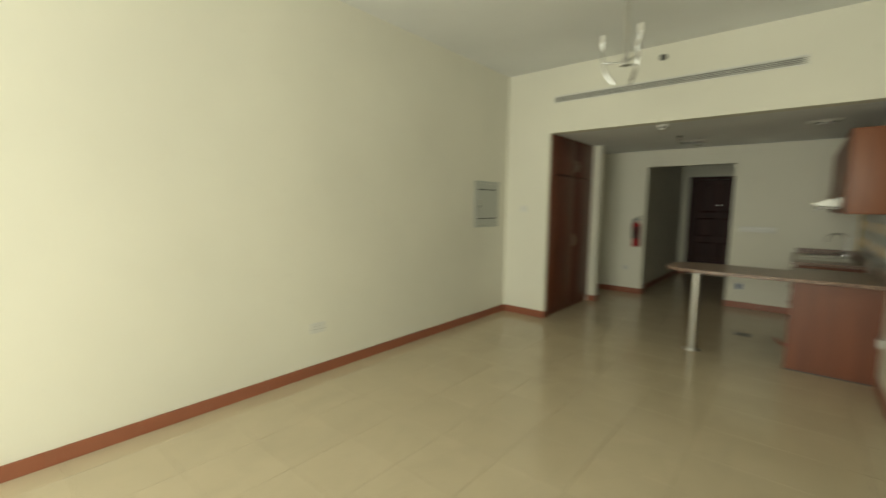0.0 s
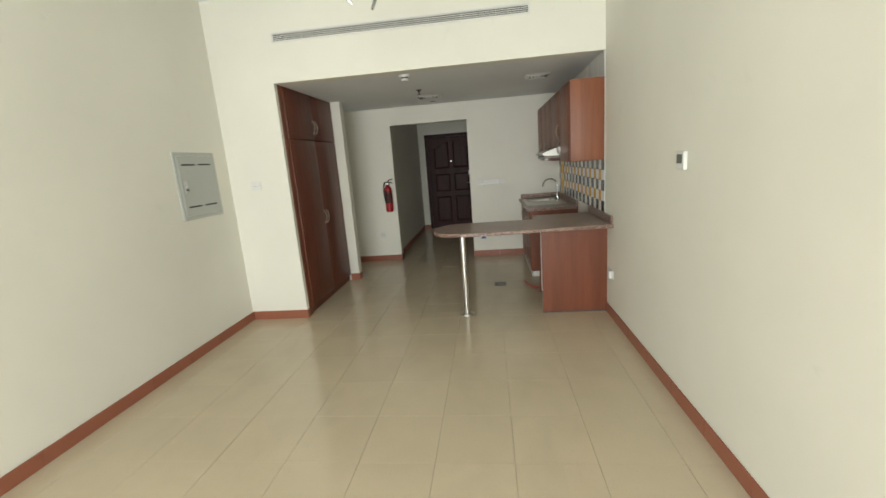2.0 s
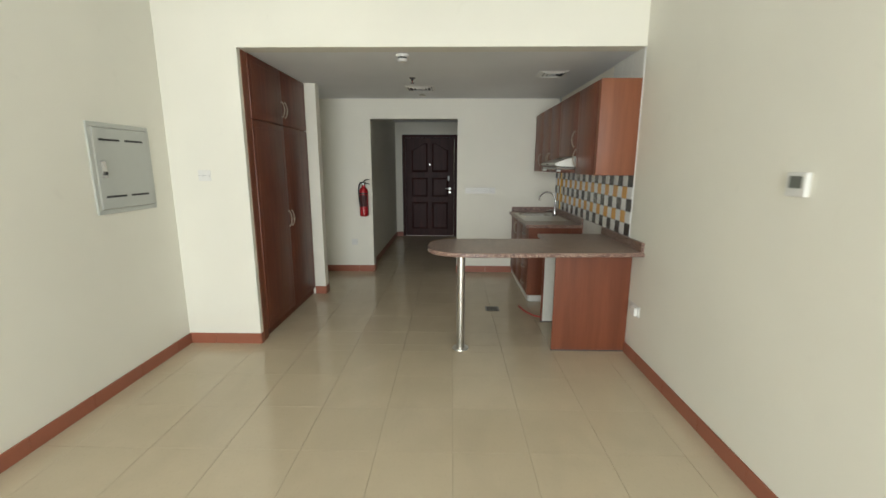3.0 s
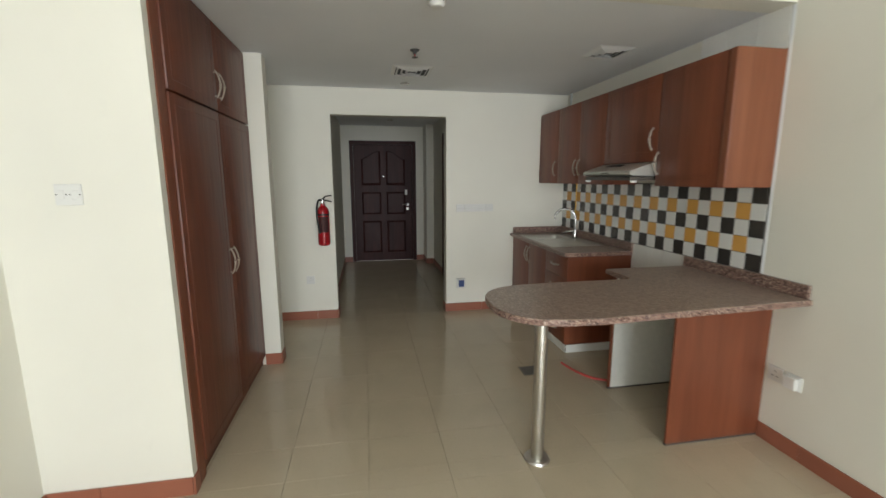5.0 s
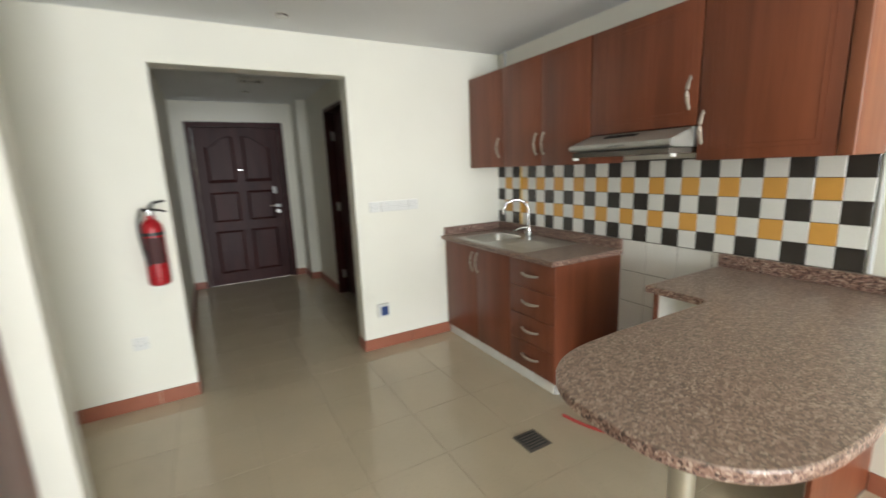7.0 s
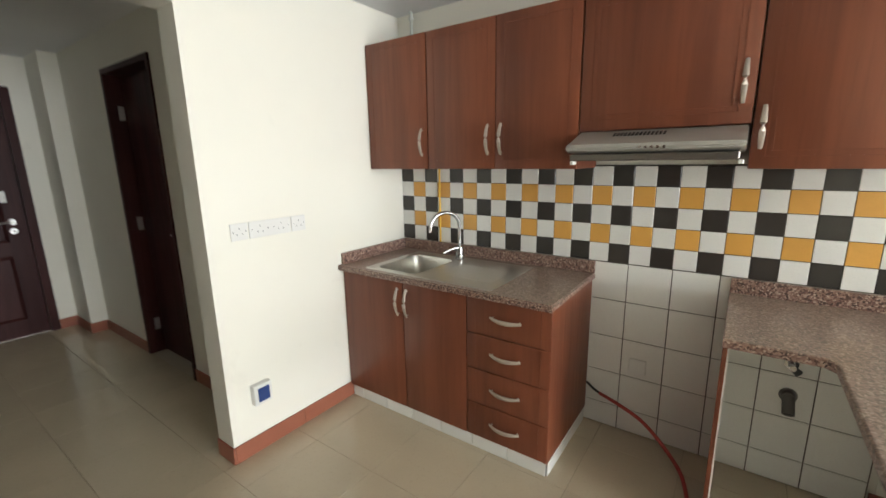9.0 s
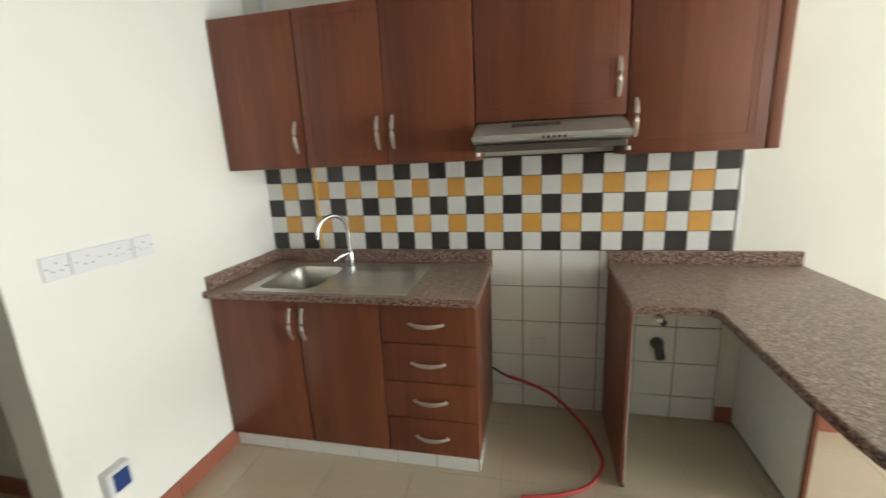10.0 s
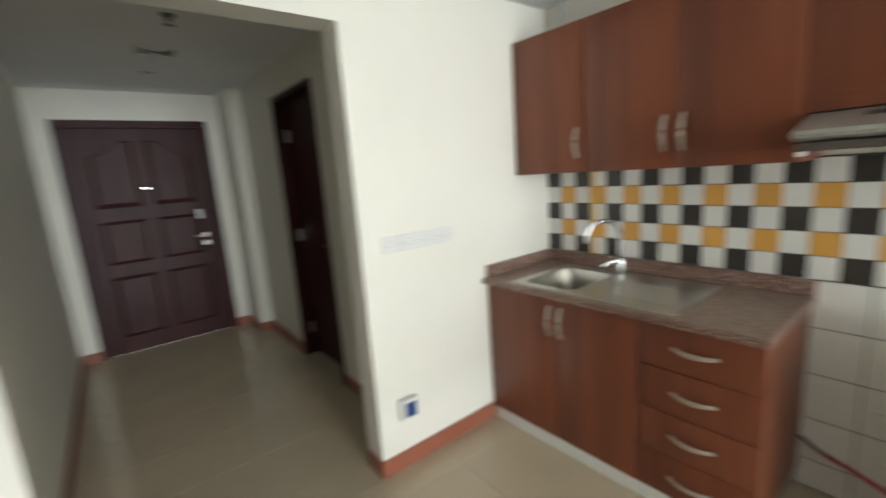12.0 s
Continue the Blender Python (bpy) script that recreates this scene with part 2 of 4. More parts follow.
def arc(a, b, bulge, steps=10):
    """Points on a bow from a to b."""
    a, b, bulge = Vector(a), Vector(b), Vector(bulge)
    return [a.lerp(b, i / steps) + bulge * (1 - (2 * i / steps - 1) ** 2) for i in range(steps + 1)]


def prism(outline, z0, z1, bevel=0.0, seg=2):
    """A slab with that outline in plan."""
    b = bmesh.new()
    f = b.faces.new([b.verts.new((x, y, z0)) for x, y in outline])
    r = bmesh.ops.extrude_face_region(b, geom=[f])
    bmesh.ops.translate(b, verts=[v for v in r["geom"] if isinstance(v, bmesh.types.BMVert)], vec=(0, 0, z1 - z0))
    bmesh.ops.recalc_face_normals(b, faces=b.faces[:])
    if bevel:
        bmesh.ops.bevel(b, geom=[e for e in b.edges if abs(e.verts[0].co.z - e.verts[1].co.z) < 1e-5], offset=bevel, segments=seg, affect="EDGES", profile=0.5)
    return b


def profile_x(pts, x0, x1):
    """A bar along x with a section of (y, z) points."""
    b = bmesh.new()
    f = b.faces.new([b.verts.new((x0, y, z)) for y, z in pts])
    r = bmesh.ops.extrude_face_region(b, geom=[f])
    bmesh.ops.translate(b, verts=[v for v in r["geom"] if isinstance(v, bmesh.types.BMVert)], vec=(x1 - x0, 0, 0))
    bmesh.ops.recalc_face_normals(b, faces=b.faces[:])
    return b


def bow_handle(a, b, out, parent, r=0.0048):
    """A bowed pull between two fixing points, bulging along out."""
    a, b, out = Vector(a), Vector(b), Vector(out)
    ln = (b - a).normalized()
    wide, flat = (r * 1.9, 0.5) if abs(ln.z) > 0.5 else (r, 1.9)
    bm = tube(arc(a - ln * 0.012 + out * 0.35, b + ln * 0.012 + out * 0.35, out * 0.75), [wide * (0.75 + 0.45 * math.sin(math.pi * i / 10)) for i in range(11)], 10, flat=flat)
    for p in (a, b):
        cyl(p, p + out * 0.55, r * 0.7, seg=8, bm=bm)
    return part("handle", bm, HANDLE, parent, "bowed satin nickel handle", True)


# ---- plan, in metres ----
XW, XE, XL = -3.15, 0.585, 0.575   # west wall, kitchen east wall, living room east wall
YS, YA, YB, YD = -3.2, 4.79, 7.345, 10.5   # window wall, alcove front, kitchen back wall, entrance wall
ZL, ZK = 3.20, 2.41            # ceilings
XA = -2.525                    # alcove's edge
XO0, XO1, ZO = -2.0, -0.80, 2.148   # opening to the hall
XH0, XH1, XH2 = -2.07, -0.50, -0.625    # hall walls
BY0, BY1, BZ = 8.39, 9.19, 2.165       # bathroom doorway
DX0, DX1, DZ = -1.93, -0.76, 2.158   # entrance door


def structure(name, bm, material, label):
    return tagged(obj(name, bm, material), label, "wall" if name.startswith("wall") else name.split("_")[0], "", "structure")


tagged(obj("ground", box(-60, 60, -60, 70, -0.45, -0.35), EARTH), "sandy ground outside", "ground", "", "structure")
floor = structure("floor", box(XW - 0.15, XE + 0.15, YS - 0.15, YD + 0.4, -0.15, -0.006), GROUT, "polished beige floor tiles with thin joints")
wall_west = structure("wall_west", box(XW - 0.15, XW, YS - 0.15, YA, -0.01, ZL), WALL, "cream painted living room wall")
bm = box(XL, XE + 0.2, YS - 0.15, YA, -0.01, ZL)
box(XE, XE + 0.2, YA, YB + 0.15, -0.01, ZL, bm=bm)
wall_east = structure("wall_east", bm, WALL, "cream painted wall beside the kitchenette")
bm = box(XW, -3.0, YS - 0.15, YS, -0.01, ZL)
box(0.4, XL, YS - 0.15, YS, -0.01, ZL, bm=bm)
box(-3.0, 0.4, YS - 0.15, YS, 2.6, ZL, bm=bm)
box(-3.0, 0.4, YS - 0.15, YS, -0.01, 0.08, bm=bm)
structure("wall_south", bm, WALL, "cream wall with wide balcony window")
bm = box(XW - 0.15, XA, YA, YA + 0.05, -0.01, ZL)
box(XA, XE, YA, YA + 0.15, ZK - 0.006, ZL, bm=bm)
wall_north = structure("wall_north", bm, WALL, "cream painted wall and bulkhead over the kitchenette")
bm = box(XW - 0.15, XW, YA + 0.05, 6.245, -0.01, ZK)
box(XW - 0.15, -2.39, 6.245, 6.37, -0.01, ZK, bm=bm)
structure("wall_pillar", bm, WALL, "cream painted pier beside the wardrobe")
structure("wall_kitchen_west", box(-2.9, -2.75, 6.37, YB, -0.01, ZK), WALL, "cream painted side wall")
bm = box(-2.9, XO0, YB, YB + 0.15, -0.01, ZK)
box(XO1, XE, YB, YB + 0.15, -0.01, ZK, bm=bm)
box(XO0, XO1, YB, YB + 0.15, ZO, ZK, bm=bm)
wall_back = structure("wall_kitchen_back", bm, WALL, "cream painted wall with square opening to the hall")
structure("wall_hall_west", box(XH0 - 0.15, XH0, YB + 0.15, YD, -0.01, ZK), WALL, "cream painted hall wall")
bm = box(XH1, XH1 + 0.15, YB + 0.15, BY0, -0.01, ZK)
box(XH1, XH1 + 0.15, BY1, YD, -0.01, ZK, bm=bm)
box(XH1, XH1 + 0.15, BY0, BY1, BZ, ZK, bm=bm)
structure("wall_hall_east", bm, WALL, "cream painted hall wall with bathroom doorway")
bm = box(XH0 - 0.15, DX0, YD, YD + 0.15, -0.01, ZK)
box(DX1, XH1 + 0.15, YD, YD + 0.15, -0.01, ZK, bm=bm)
box(DX0, DX1, YD, YD + 0.15, DZ, ZK, bm=bm)
structure("wall_hall_pier", box(XH2, XH1, 10.1, YD, -0.01, ZK), WALL, "cream painted pier beside the entrance door")
structure("wall_hall_end", bm, WALL, "cream painted wall round the entrance door")
structure("ceiling_living", box(XW - 0.15, XE + 0.15, YS - 0.15, YA + 0.15, ZL, ZL + 0.12), CEIL, "white painted ceiling")
structure("ceiling_kitchen", box(XW - 0.15, XE + 0.15, YA + 0.15, YD + 0.3, ZK, ZK + 0.12), CEIL, "white painted lower ceiling")

structure("trim", box(XL - 0.003, XE, YA + 0.002, 4.8075, 0.958, ZK - 0.008, 0.002), CEIL, "white corner bead beside the kitchen tiles")

# window behind the walker
win = thing("window_1", (-1.3, YS - 0.07, 0.08), "white aluminium sliding balcony window", "window", "", "structure")
bm = box(-3.0, 0.4, YS - 0.11, YS - 0.05, 0.08, 0.13)
box(-3.0, 0.4, YS - 0.11, YS - 0.05, 2.55, 2.6, bm=bm)
for x in (-3.0, -1.325, 0.35):
    box(x, x + 0.05, YS - 0.11, YS - 0.05, 0.13, 2.55, bm=bm)
part("window_frame", bm, ALU, win)
for x in (-2.95, -1.275):
    p = part("pane", box(x, x + 1.625, YS - 0.085, YS - 0.079, 0.13, 2.55), GLASS_M, win)
    p.visible_shadow = False

# ---- wardrobe ----
wx = -2.512
wy0, wym, wy1 = 4.93, 5.585, 6.24
ward = thing("wardrobe", (-2.8, 5.53, 0), "tall built-in cherry wardrobe with four closed doors", "wardrobe")
for dims in ((YA + 0.055, YA + 0.075, 0.0, ZK - 0.004), (6.22, 6.24, 0.0, ZK - 0.004)):
    part("side_panel", box(-3.1, wx - 0.024, *dims), WARD, ward)
part("back_panel", box(-3.1, -3.09, YA + 0.075, 6.22, 0.0, ZK - 0.004), WARD, ward)
for z0, z1 in ((0.055, 0.075), (1.885, 1.905)):
    part("shelf", box(-3.09, wx - 0.024, YA + 0.075, 6.22, z0, z1), WARD, ward)
part("side_post", box(wx - 0.022, wx - 0.008, YA + 0.054, wy0 - 0.004, 0.0, ZK - 0.004, 0.002), CHERRY, ward, "cherry filler strip beside the doors")
part("plinth", box(wx - 0.05, wx - 0.03, wy0, wy1, 0.0, 0.075), WARD, ward)


def slab_door(parent, x, y0, y1, z0, z1, material, groove=True, t=0.02, grooves=1):
    """A door leaf facing -x or +x with rounded edges and shallow grooves round its face. x: the face; t > 0: facing +x."""
    d = part("door", box(min(x, x - t), max(x, x - t), y0, y1, z0, z1, 0.004, 2), material, parent, "", True)
    if groove:
        s = 0.0012 if t > 0 else -0.0012
        for k in range(grooves):
            m = 0.05 + 0.018 * k
            bm = None
            for a in ((y0 + m, y0 + m + 0.004, z0 + m, z1 - m), (y1 - m - 0.004, y1 - m, z0 + m, z1 - m), (y0 + m + 0.004, y1 - m - 0.004, z0 + m, z0 + m + 0.004), (y0 + m + 0.004, y1 - m - 0.004, z1 - m - 0.004, z1 - m)):
                bm = box(min(x, x + s), max(x, x + s), *a, bm=bm) if bm else box(min(x, x + s), max(x, x + s), *a)
            part("moulding", bm, material, d)
    return d


for y0, y1, hy in ((wy0, wym - 0.0015, wym - 0.035), (wym + 0.0015, wy1, wym + 0.035)):
    d = slab_door(ward, wx, y0, y1, 0.08, 1.89, WARD)
    bow_handle((wx, hy, 0.93), (wx, hy, 1.07), (0.032, 0, 0), d)
    d = slab_door(ward, wx, y0, y1, 1.90, ZK - 0.006, WARD)
    bow_handle((wx, hy, 1.98), (wx, hy, 2.11), (0.032, 0, 0), d)

# ---- kitchen wall units ----
ux, uz0, uz1 = 0.267, 1.45, 2.185


def wall_unit(y0, y1, z0, doors, label, handles, grooves=1):
    u = thing("wall_cabinet", ((ux + XE) / 2, (y0 + y1) / 2, z0), label, "cabinet", "kitchen wall cabinets")
    part("body", box(ux + 0.022, XE - 0.001, y0 + 0.0008, y1 - 0.0008, z0, uz1), CHERRY, u)
    n = len(doors) - 1
    for i in range(n):
        a, b = doors[i] + 0.0015, doors[i + 1] - 0.0015
        d = part("door", box(ux, ux + 0.02, a, b, z0 + 0.001, uz1 - 0.002, 0.004, 2), CHERRY, u, "", True)
        for k in range(grooves):
            m = 0.045 + 0.02 * k
            bm = box(ux - 0.0012, ux, a + m, a + m + 0.003, z0 + m, uz1 - m)
            box(ux - 0.0012, ux, b - m - 0.003, b - m, z0 + m, uz1 - m, bm=bm)
            box(ux - 0.0012, ux, a + m + 0.003, b - m - 0.003, z0 + m, z0 + m + 0.003, bm=bm)
            box(ux - 0.0012, ux, a + m + 0.003, b - m - 0.003, uz1 - m - 0.003, uz1 - m, bm=bm)
            part("moulding", bm, CHERRY, d)
        hy = handles[i]
        bow_handle((ux, hy, z0 + 0.085), (ux, hy, z0 + 0.215), (-0.032, 0, 0), d)
    return u


wall_unit(6.882, YB - 0.002, uz0, (6.882, YB - 0.004), "closed cherry single-door wall cabinet in the corner", (6.915,))
wall_unit(6.022, 6.878, uz0, (6.022, 6.447, 6.878), "closed cherry double-door wall cabinet above the sink", (6.41, 6.485))
wall_unit(5.384, 6.018, 1.615, (5.384, 6.018), "short cherry wall cabinet above the extractor hood", (5.42,), 2)
last = wall_unit(4.86, 5.38, uz0, (4.86, 5.38), "cherry wall cabinet with double-lined door", (5.35,), 2)
# same cherry as the doors, coloured lighter as if lit from the window
part("end_panel", box(ux - 0.002, XE - 0.001, 4.806, 4.859, uz0, uz1, 0.008, 3), CHERRY_LIT, last, "cherry end panel with rounded front edge, window light painted in", True)

# extractor hood
hood = thing("extractor_hood", (0.33, 5.70, 1.475), "slim grey extractor hood under a wall cabinet", "hood")
sec = [(0.57, 1.608), (0.27, 1.612), (0.125, 1.565), (0.085, 1.552), (0.078, 1.535), (0.088, 1.527), (0.118, 1.52), (0.57, 1.512)]
bm = bmesh.new()
f = bm.faces.new([bm.verts.new((x, 5.39, z)) for x, z in sec])
r = bmesh.ops.extrude_face_region(bm, geom=[f])
bmesh.ops.translate(bm, verts=[v for v in r["geom"] if isinstance(v, bmesh.types.BMVert)], vec=(0, 0.622, 0))
bmesh.ops.recalc_face_normals(bm, faces=bm.faces[:])
bmesh.ops.bevel(bm, geom=bm.edges[:], offset=0.005, segments=2, affect="EDGES")
part("body", bm, HOOD, hood, "", True)
part("visor", box(0.10, 0.55, 5.405, 6.0, 1.488, 1.5165, 0.004), VISOR, hood, "dark filter visor under the hood")
bm = box(0.185, 0.205, 5.67, 5.672, 1.589, 1.600)
for k in range(14):
    y = 5.655 + k * 0.0145
    w = box(-0.02, 0.02, y, y + 0.008, -0.001, 0.0025)
    bmesh.ops.transform(w, matrix=Matrix.Translation((0.205, 0, 1.5935)) @ Matrix.Rotation(-0.314, 4, "Y"), verts=w.verts)
    join(bm, w)
part("vent_slots", bm, BLACK, hood, "row of black air slots")
for k in range(5):
    y = 5.64 + k * 0.021
    part("button", cyl((0.0845, y, 1.538), (0.074, y, 1.538), 0.0055, seg=10), CHROME, hood)
for y in (5.40, 5.99):
    part("bracket", box(0.10, 0.14, y - 0.008, y + 0.008, 1.472, 1.4885, 0.003), WHITE_PLASTIC, hood)

# ---- sink base units ----
bx, bz0, bz1 = -0.018, 0.078, 0.85


def drawer_unit():
    u = thing("drawer_unit", (0.28, 6.22, 0.078), "cherry base unit with four closed drawers", "cabinet", "kitchen base units")
    part("body", box(bx + 0.021, XE - 0.03, 6.022, 6.444, bz0, bz1 - 0.001), CHERRY, u)
    part("end_panel", box(bx + 0.003, XE - 0.012, 6.003, 6.021, bz0, bz1 - 0.001, 0.0015), CHERRY, u)
    zs = (0.08, 0.272, 0.464, 0.656, 0.847)
    for a, b in zip(zs, zs[1:]):
        d = part("drawer", box(bx, bx + 0.02, 6.004, 6.444, a + 0.002, b - 0.002, 0.004, 2), CHERRY, u, "", True)
        for gy in (6.05, 6.395):
            part("moulding", box(bx - 0.0012, bx, gy, gy + 0.003, a + 0.006, b - 0.006), CHERRY, d)
        z = (a + b) / 2 + 0.01
        bow_handle((bx, 6.155, z), (bx, 6.295, z), (-0.03, 0, -0.006), d)
    return u


drawer_unit()
su = thing("sink_cabinet", (0.28, 6.9, 0.078), "cherry base cabinet with two closed doors under the sink", "cabinet", "kitchen base units")
bm = box(bx + 0.021, XE - 0.03, 6.45, 6.466, bz0, bz1 - 0.001)
box(bx + 0.021, XE - 0.03, YB - 0.02, YB - 0.004, bz0, bz1 - 0.001, bm=bm)
box(bx + 0.021, XE - 0.03, 6.466, YB - 0.02, bz0, bz0 + 0.016, bm=bm)
part("body", bm, CHERRY, su)
for a, b, hy in ((6.449, 6.862, 6.83), (6.866, YB - 0.006, 6.895)):
    d = part("door", box(bx, bx + 0.02, a, b, bz0 + 0.002, bz1 - 0.003, 0.004, 2), CHERRY, su, "", True)
    bow_handle((bx, hy, 0.66), (bx, hy, 0.80), (-0.032, 0, 0), d)

plinth = tagged(obj("plinth_trim", box(0.002, 0.05, 6.01, YB - 0.002, 0, 0.074), WALL_GROUT), "white tiled plinth under the sink units", "plinth", "", "structure")

# worktop with a hole for the sink
sx0, sx1, sy0, sy1 = -0.015, 0.50, 6.31, 7.155
wz0, wz1, wxf = 0.852, 0.886, -0.055
wt = thing("sink_worktop", (0.27, 6.67, wz0), "brown speckled granite worktop with low upstand", "worktop")
bm = bmesh.new()
rects = []
for z in (wz0, wz1):
    rects.append([[bm.verts.new((x, y, z)) for x, y in ((a, c), (b, c), (b, d), (a, d))] for a, b, c, d in ((wxf, XE - 0.012, 5.99, YB - 0.001), (sx0 + 0.02, sx1 - 0.02, sy0 + 0.40, sy1 - 0.02))])
for k in range(4):
    q = (k + 1) % 4
    for z in (0, 1):
        bm.faces.new((rects[z][0][k], rects[z][0][q], rects[z][1][q], rects[z][1][k]))
    for w in (0, 1):
        bm.faces.new((rects[0][w][k], rects[0][w][q], rects[1][w][q], rects[1][w][k]))
bmesh.ops.recalc_face_normals(bm, faces=bm.faces[:])
rim = [e for e in bm.edges if all(abs(v.co.x - wxf) < 1e-4 or abs(v.co.y - 5.99) < 1e-4 for v in e.verts) and abs(e.verts[0].co.z - e.verts[1].co.z) < 1e-4]
bmesh.ops.bevel(bm, geom=[e for e in rim if e.is_manifold and abs(e.calc_face_angle()) > 0.5], offset=0.006, segments=2, affect="EDGES")
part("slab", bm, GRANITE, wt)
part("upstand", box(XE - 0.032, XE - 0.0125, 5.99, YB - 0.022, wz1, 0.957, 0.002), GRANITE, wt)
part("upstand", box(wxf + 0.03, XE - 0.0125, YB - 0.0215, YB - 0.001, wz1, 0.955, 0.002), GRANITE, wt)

# sink
sink = thing("kitchen_sink", (0.23, 6.72, wz1), "stainless steel inset sink with ribbed drainer", "sink")
by0, by1, bx0, bx1 = 6.80, 7.10, 0.03, 0.41


def rrect(x0, x1, y0, y1, r, n=6):
    out = []
    for cx, cy, a0 in ((x1 - r, y1 - r, 0), (x0 + r, y1 - r, 90), (x0 + r, y0 + r, 180), (x1 - r, y0 + r, 270)):
        for k in range(n + 1):
            a = radians(a0 + 90 * k / n)
            out.append((cx + r * math.cos(a), cy + r * math.sin(a)))
    return out


bm = bmesh.new()
levels = [(rrect(sx0, sx1, sy0, sy1, 0.02), wz1 + 0.001), (rrect(sx0 + 0.001, sx1 - 0.001, sy0 + 0.001, sy1 - 0.001, 0.02), wz1 + 0.004),
          (rrect(sx0 + 0.012, sx1 - 0.012, sy0 + 0.012, sy1 - 0.012, 0.02), wz1 + 0.005),
          (rrect(bx0 - 0.004, bx1 + 0.004, by0 - 0.004, by1 + 0.004, 0.06), wz1 + 0.004), (rrect(bx0, bx1, by0, by1, 0.06), wz1 - 0.004),
          (rrect(bx0 + 0.008, bx1 - 0.008, by0 + 0.008, by1 - 0.008, 0.06), wz1 - 0.13), (rrect(bx0 + 0.04, bx1 - 0.04, by0 + 0.04, by1 - 0.04, 0.04), wz1 - 0.155)]
rings = [[bm.verts.new((x, y, z)) for x, y in pts] for pts, z in levels]
for a, b in zip(rings, rings[1:]):
    for k in range(len(a)):
        bm.faces.new((a[k], a[(k + 1) % len(a)], b[(k + 1) % len(b)], b[k]))
bm.faces.new(rings[-1])
bmesh.ops.recalc_face_normals(bm, faces=bm.faces[:])
part("basin", bm, SINK_STEEL, sink, "", True)
part("drain", cyl((0.22, 6.95, wz1 - 0.154), (0.22, 6.95, wz1 - 0.150), 0.038, seg=24), CHROME, sink)
for k in range(9):
    x = 0.10 + k * 0.028
    part("rib", box(x, x + 0.008, 6.37, 6.63, wz1 + 0.0035, wz1 + 0.0062, 0.001), SINK_STEEL, sink)
for i in range(3):
    for j in range(5):
        part("perforation", cyl((0.235 + j * 0.024, 6.655 + i * 0.022, wz1 + 0.0045), (0.235 + j * 0.024, 6.655 + i * 0.022, wz1 + 0.0068), 0.006, 0.005, 8), SINK_STEEL, sink)
tx, ty = 0.445, 6.785
tap = thing("kitchen_tap", (tx, ty, wz1 + 0.004), "chrome mixer tap with tall curved spout", "tap")
part("base", cyl((tx, ty, wz1 + 0.004), (tx, ty, wz1 + 0.085), 0.027, 0.023, 20, bevel=0.003), CHROME, tap, "", True)
pts = [(tx, ty, wz1 + 0.08), (tx, ty, wz1 + 0.15), (tx, ty, wz1 + 0.205)]
for k in range(13):
    a = math.pi * k / 12
    pts.append((tx - 0.0925 * (1 - math.cos(a)), ty + 0.0425 * (1 - math.cos(a)), wz1 + 0.215 + 0.09 * math.sin(a)))
pts.append((pts[-1][0], pts[-1][1], wz1 + 0.195))
part("spout", tube(pts, 0.011, 12), CHROME, tap, "", True)
part("lever", tube([(tx - 0.01, ty + 0.005, wz1 + 0.078), (tx - 0.055, ty + 0.025, wz1 + 0.076), (tx - 0.105, ty + 0.05, wz1 + 0.055)], [0.018, 0.011, 0.006], 10), CHROME, tap, "", True)

# ---- peninsula ----
pz0, pz1 = wz0, wz1
out = [(XL - 0.001, 4.50), (XL - 0.001, 5.385), (-0.05, 5.385), (-0.05, 5.12), (-0.075, 5.095), (-0.62, 5.095)]
for k in range(1, 24):
    a = math.pi / 2 + math.pi * k / 24
    c, s = math.cos(a), math.sin(a)
    out.append((-0.68 + 0.39 * math.copysign(abs(c) ** 0.78, c), 4.765 + 0.325 * math.copysign(abs(s) ** 0.78, s)))
out += [(-0.62, 4.437)]
pen = thing("breakfast_bar", (-0.2, 4.77, 0), "brown granite breakfast bar with rounded end", "counter")
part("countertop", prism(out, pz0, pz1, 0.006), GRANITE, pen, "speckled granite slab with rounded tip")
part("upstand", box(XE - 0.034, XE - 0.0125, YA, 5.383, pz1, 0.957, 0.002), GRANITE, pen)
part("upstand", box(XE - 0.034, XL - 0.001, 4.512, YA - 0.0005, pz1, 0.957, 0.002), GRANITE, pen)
part("front_panel", box(-0.035, XL - 0.001, 4.702, 4.719, 0.012, pz0, 0.001), CHERRY, pen, "cherry laminate panel facing the living room")
part("panel_lining", box(-0.02, XL - 0.001, 4.7195, 4.725, 0.012, pz0 - 0.001), WHITE_BOARD, pen, "white inner face")
part("panel_edge", box(-0.035, XL - 0.001, 4.702, 4.722, 0.0, 0.0115), DARKGREY, pen)
part("side_panel", box(0.012, XE - 0.0125, 5.367, 5.382, 0.012, pz0, 0.001), CHERRY, pen)
part("panel_lining", box(0.03, XE - 0.0125, 5.361, 5.3665, 0.012, pz0 - 0.001), WHITE_BOARD, pen, "white inner face")
part("panel_edge", box(0.012, XE - 0.0125, 5.363, 5.381, 0.0, 0.0115), DARKGREY, pen)
part("pole", cyl((-0.795, 4.737, 0.008), (-0.795, 4.737, pz0), 0.032, seg=32), STEEL, pen, "brushed steel tube leg", True)
part("foot_plate", cyl((-0.795, 4.737, 0.0), (-0.795, 4.737, 0.009), 0.07, 0.066, 32), STEEL, pen, "", True)

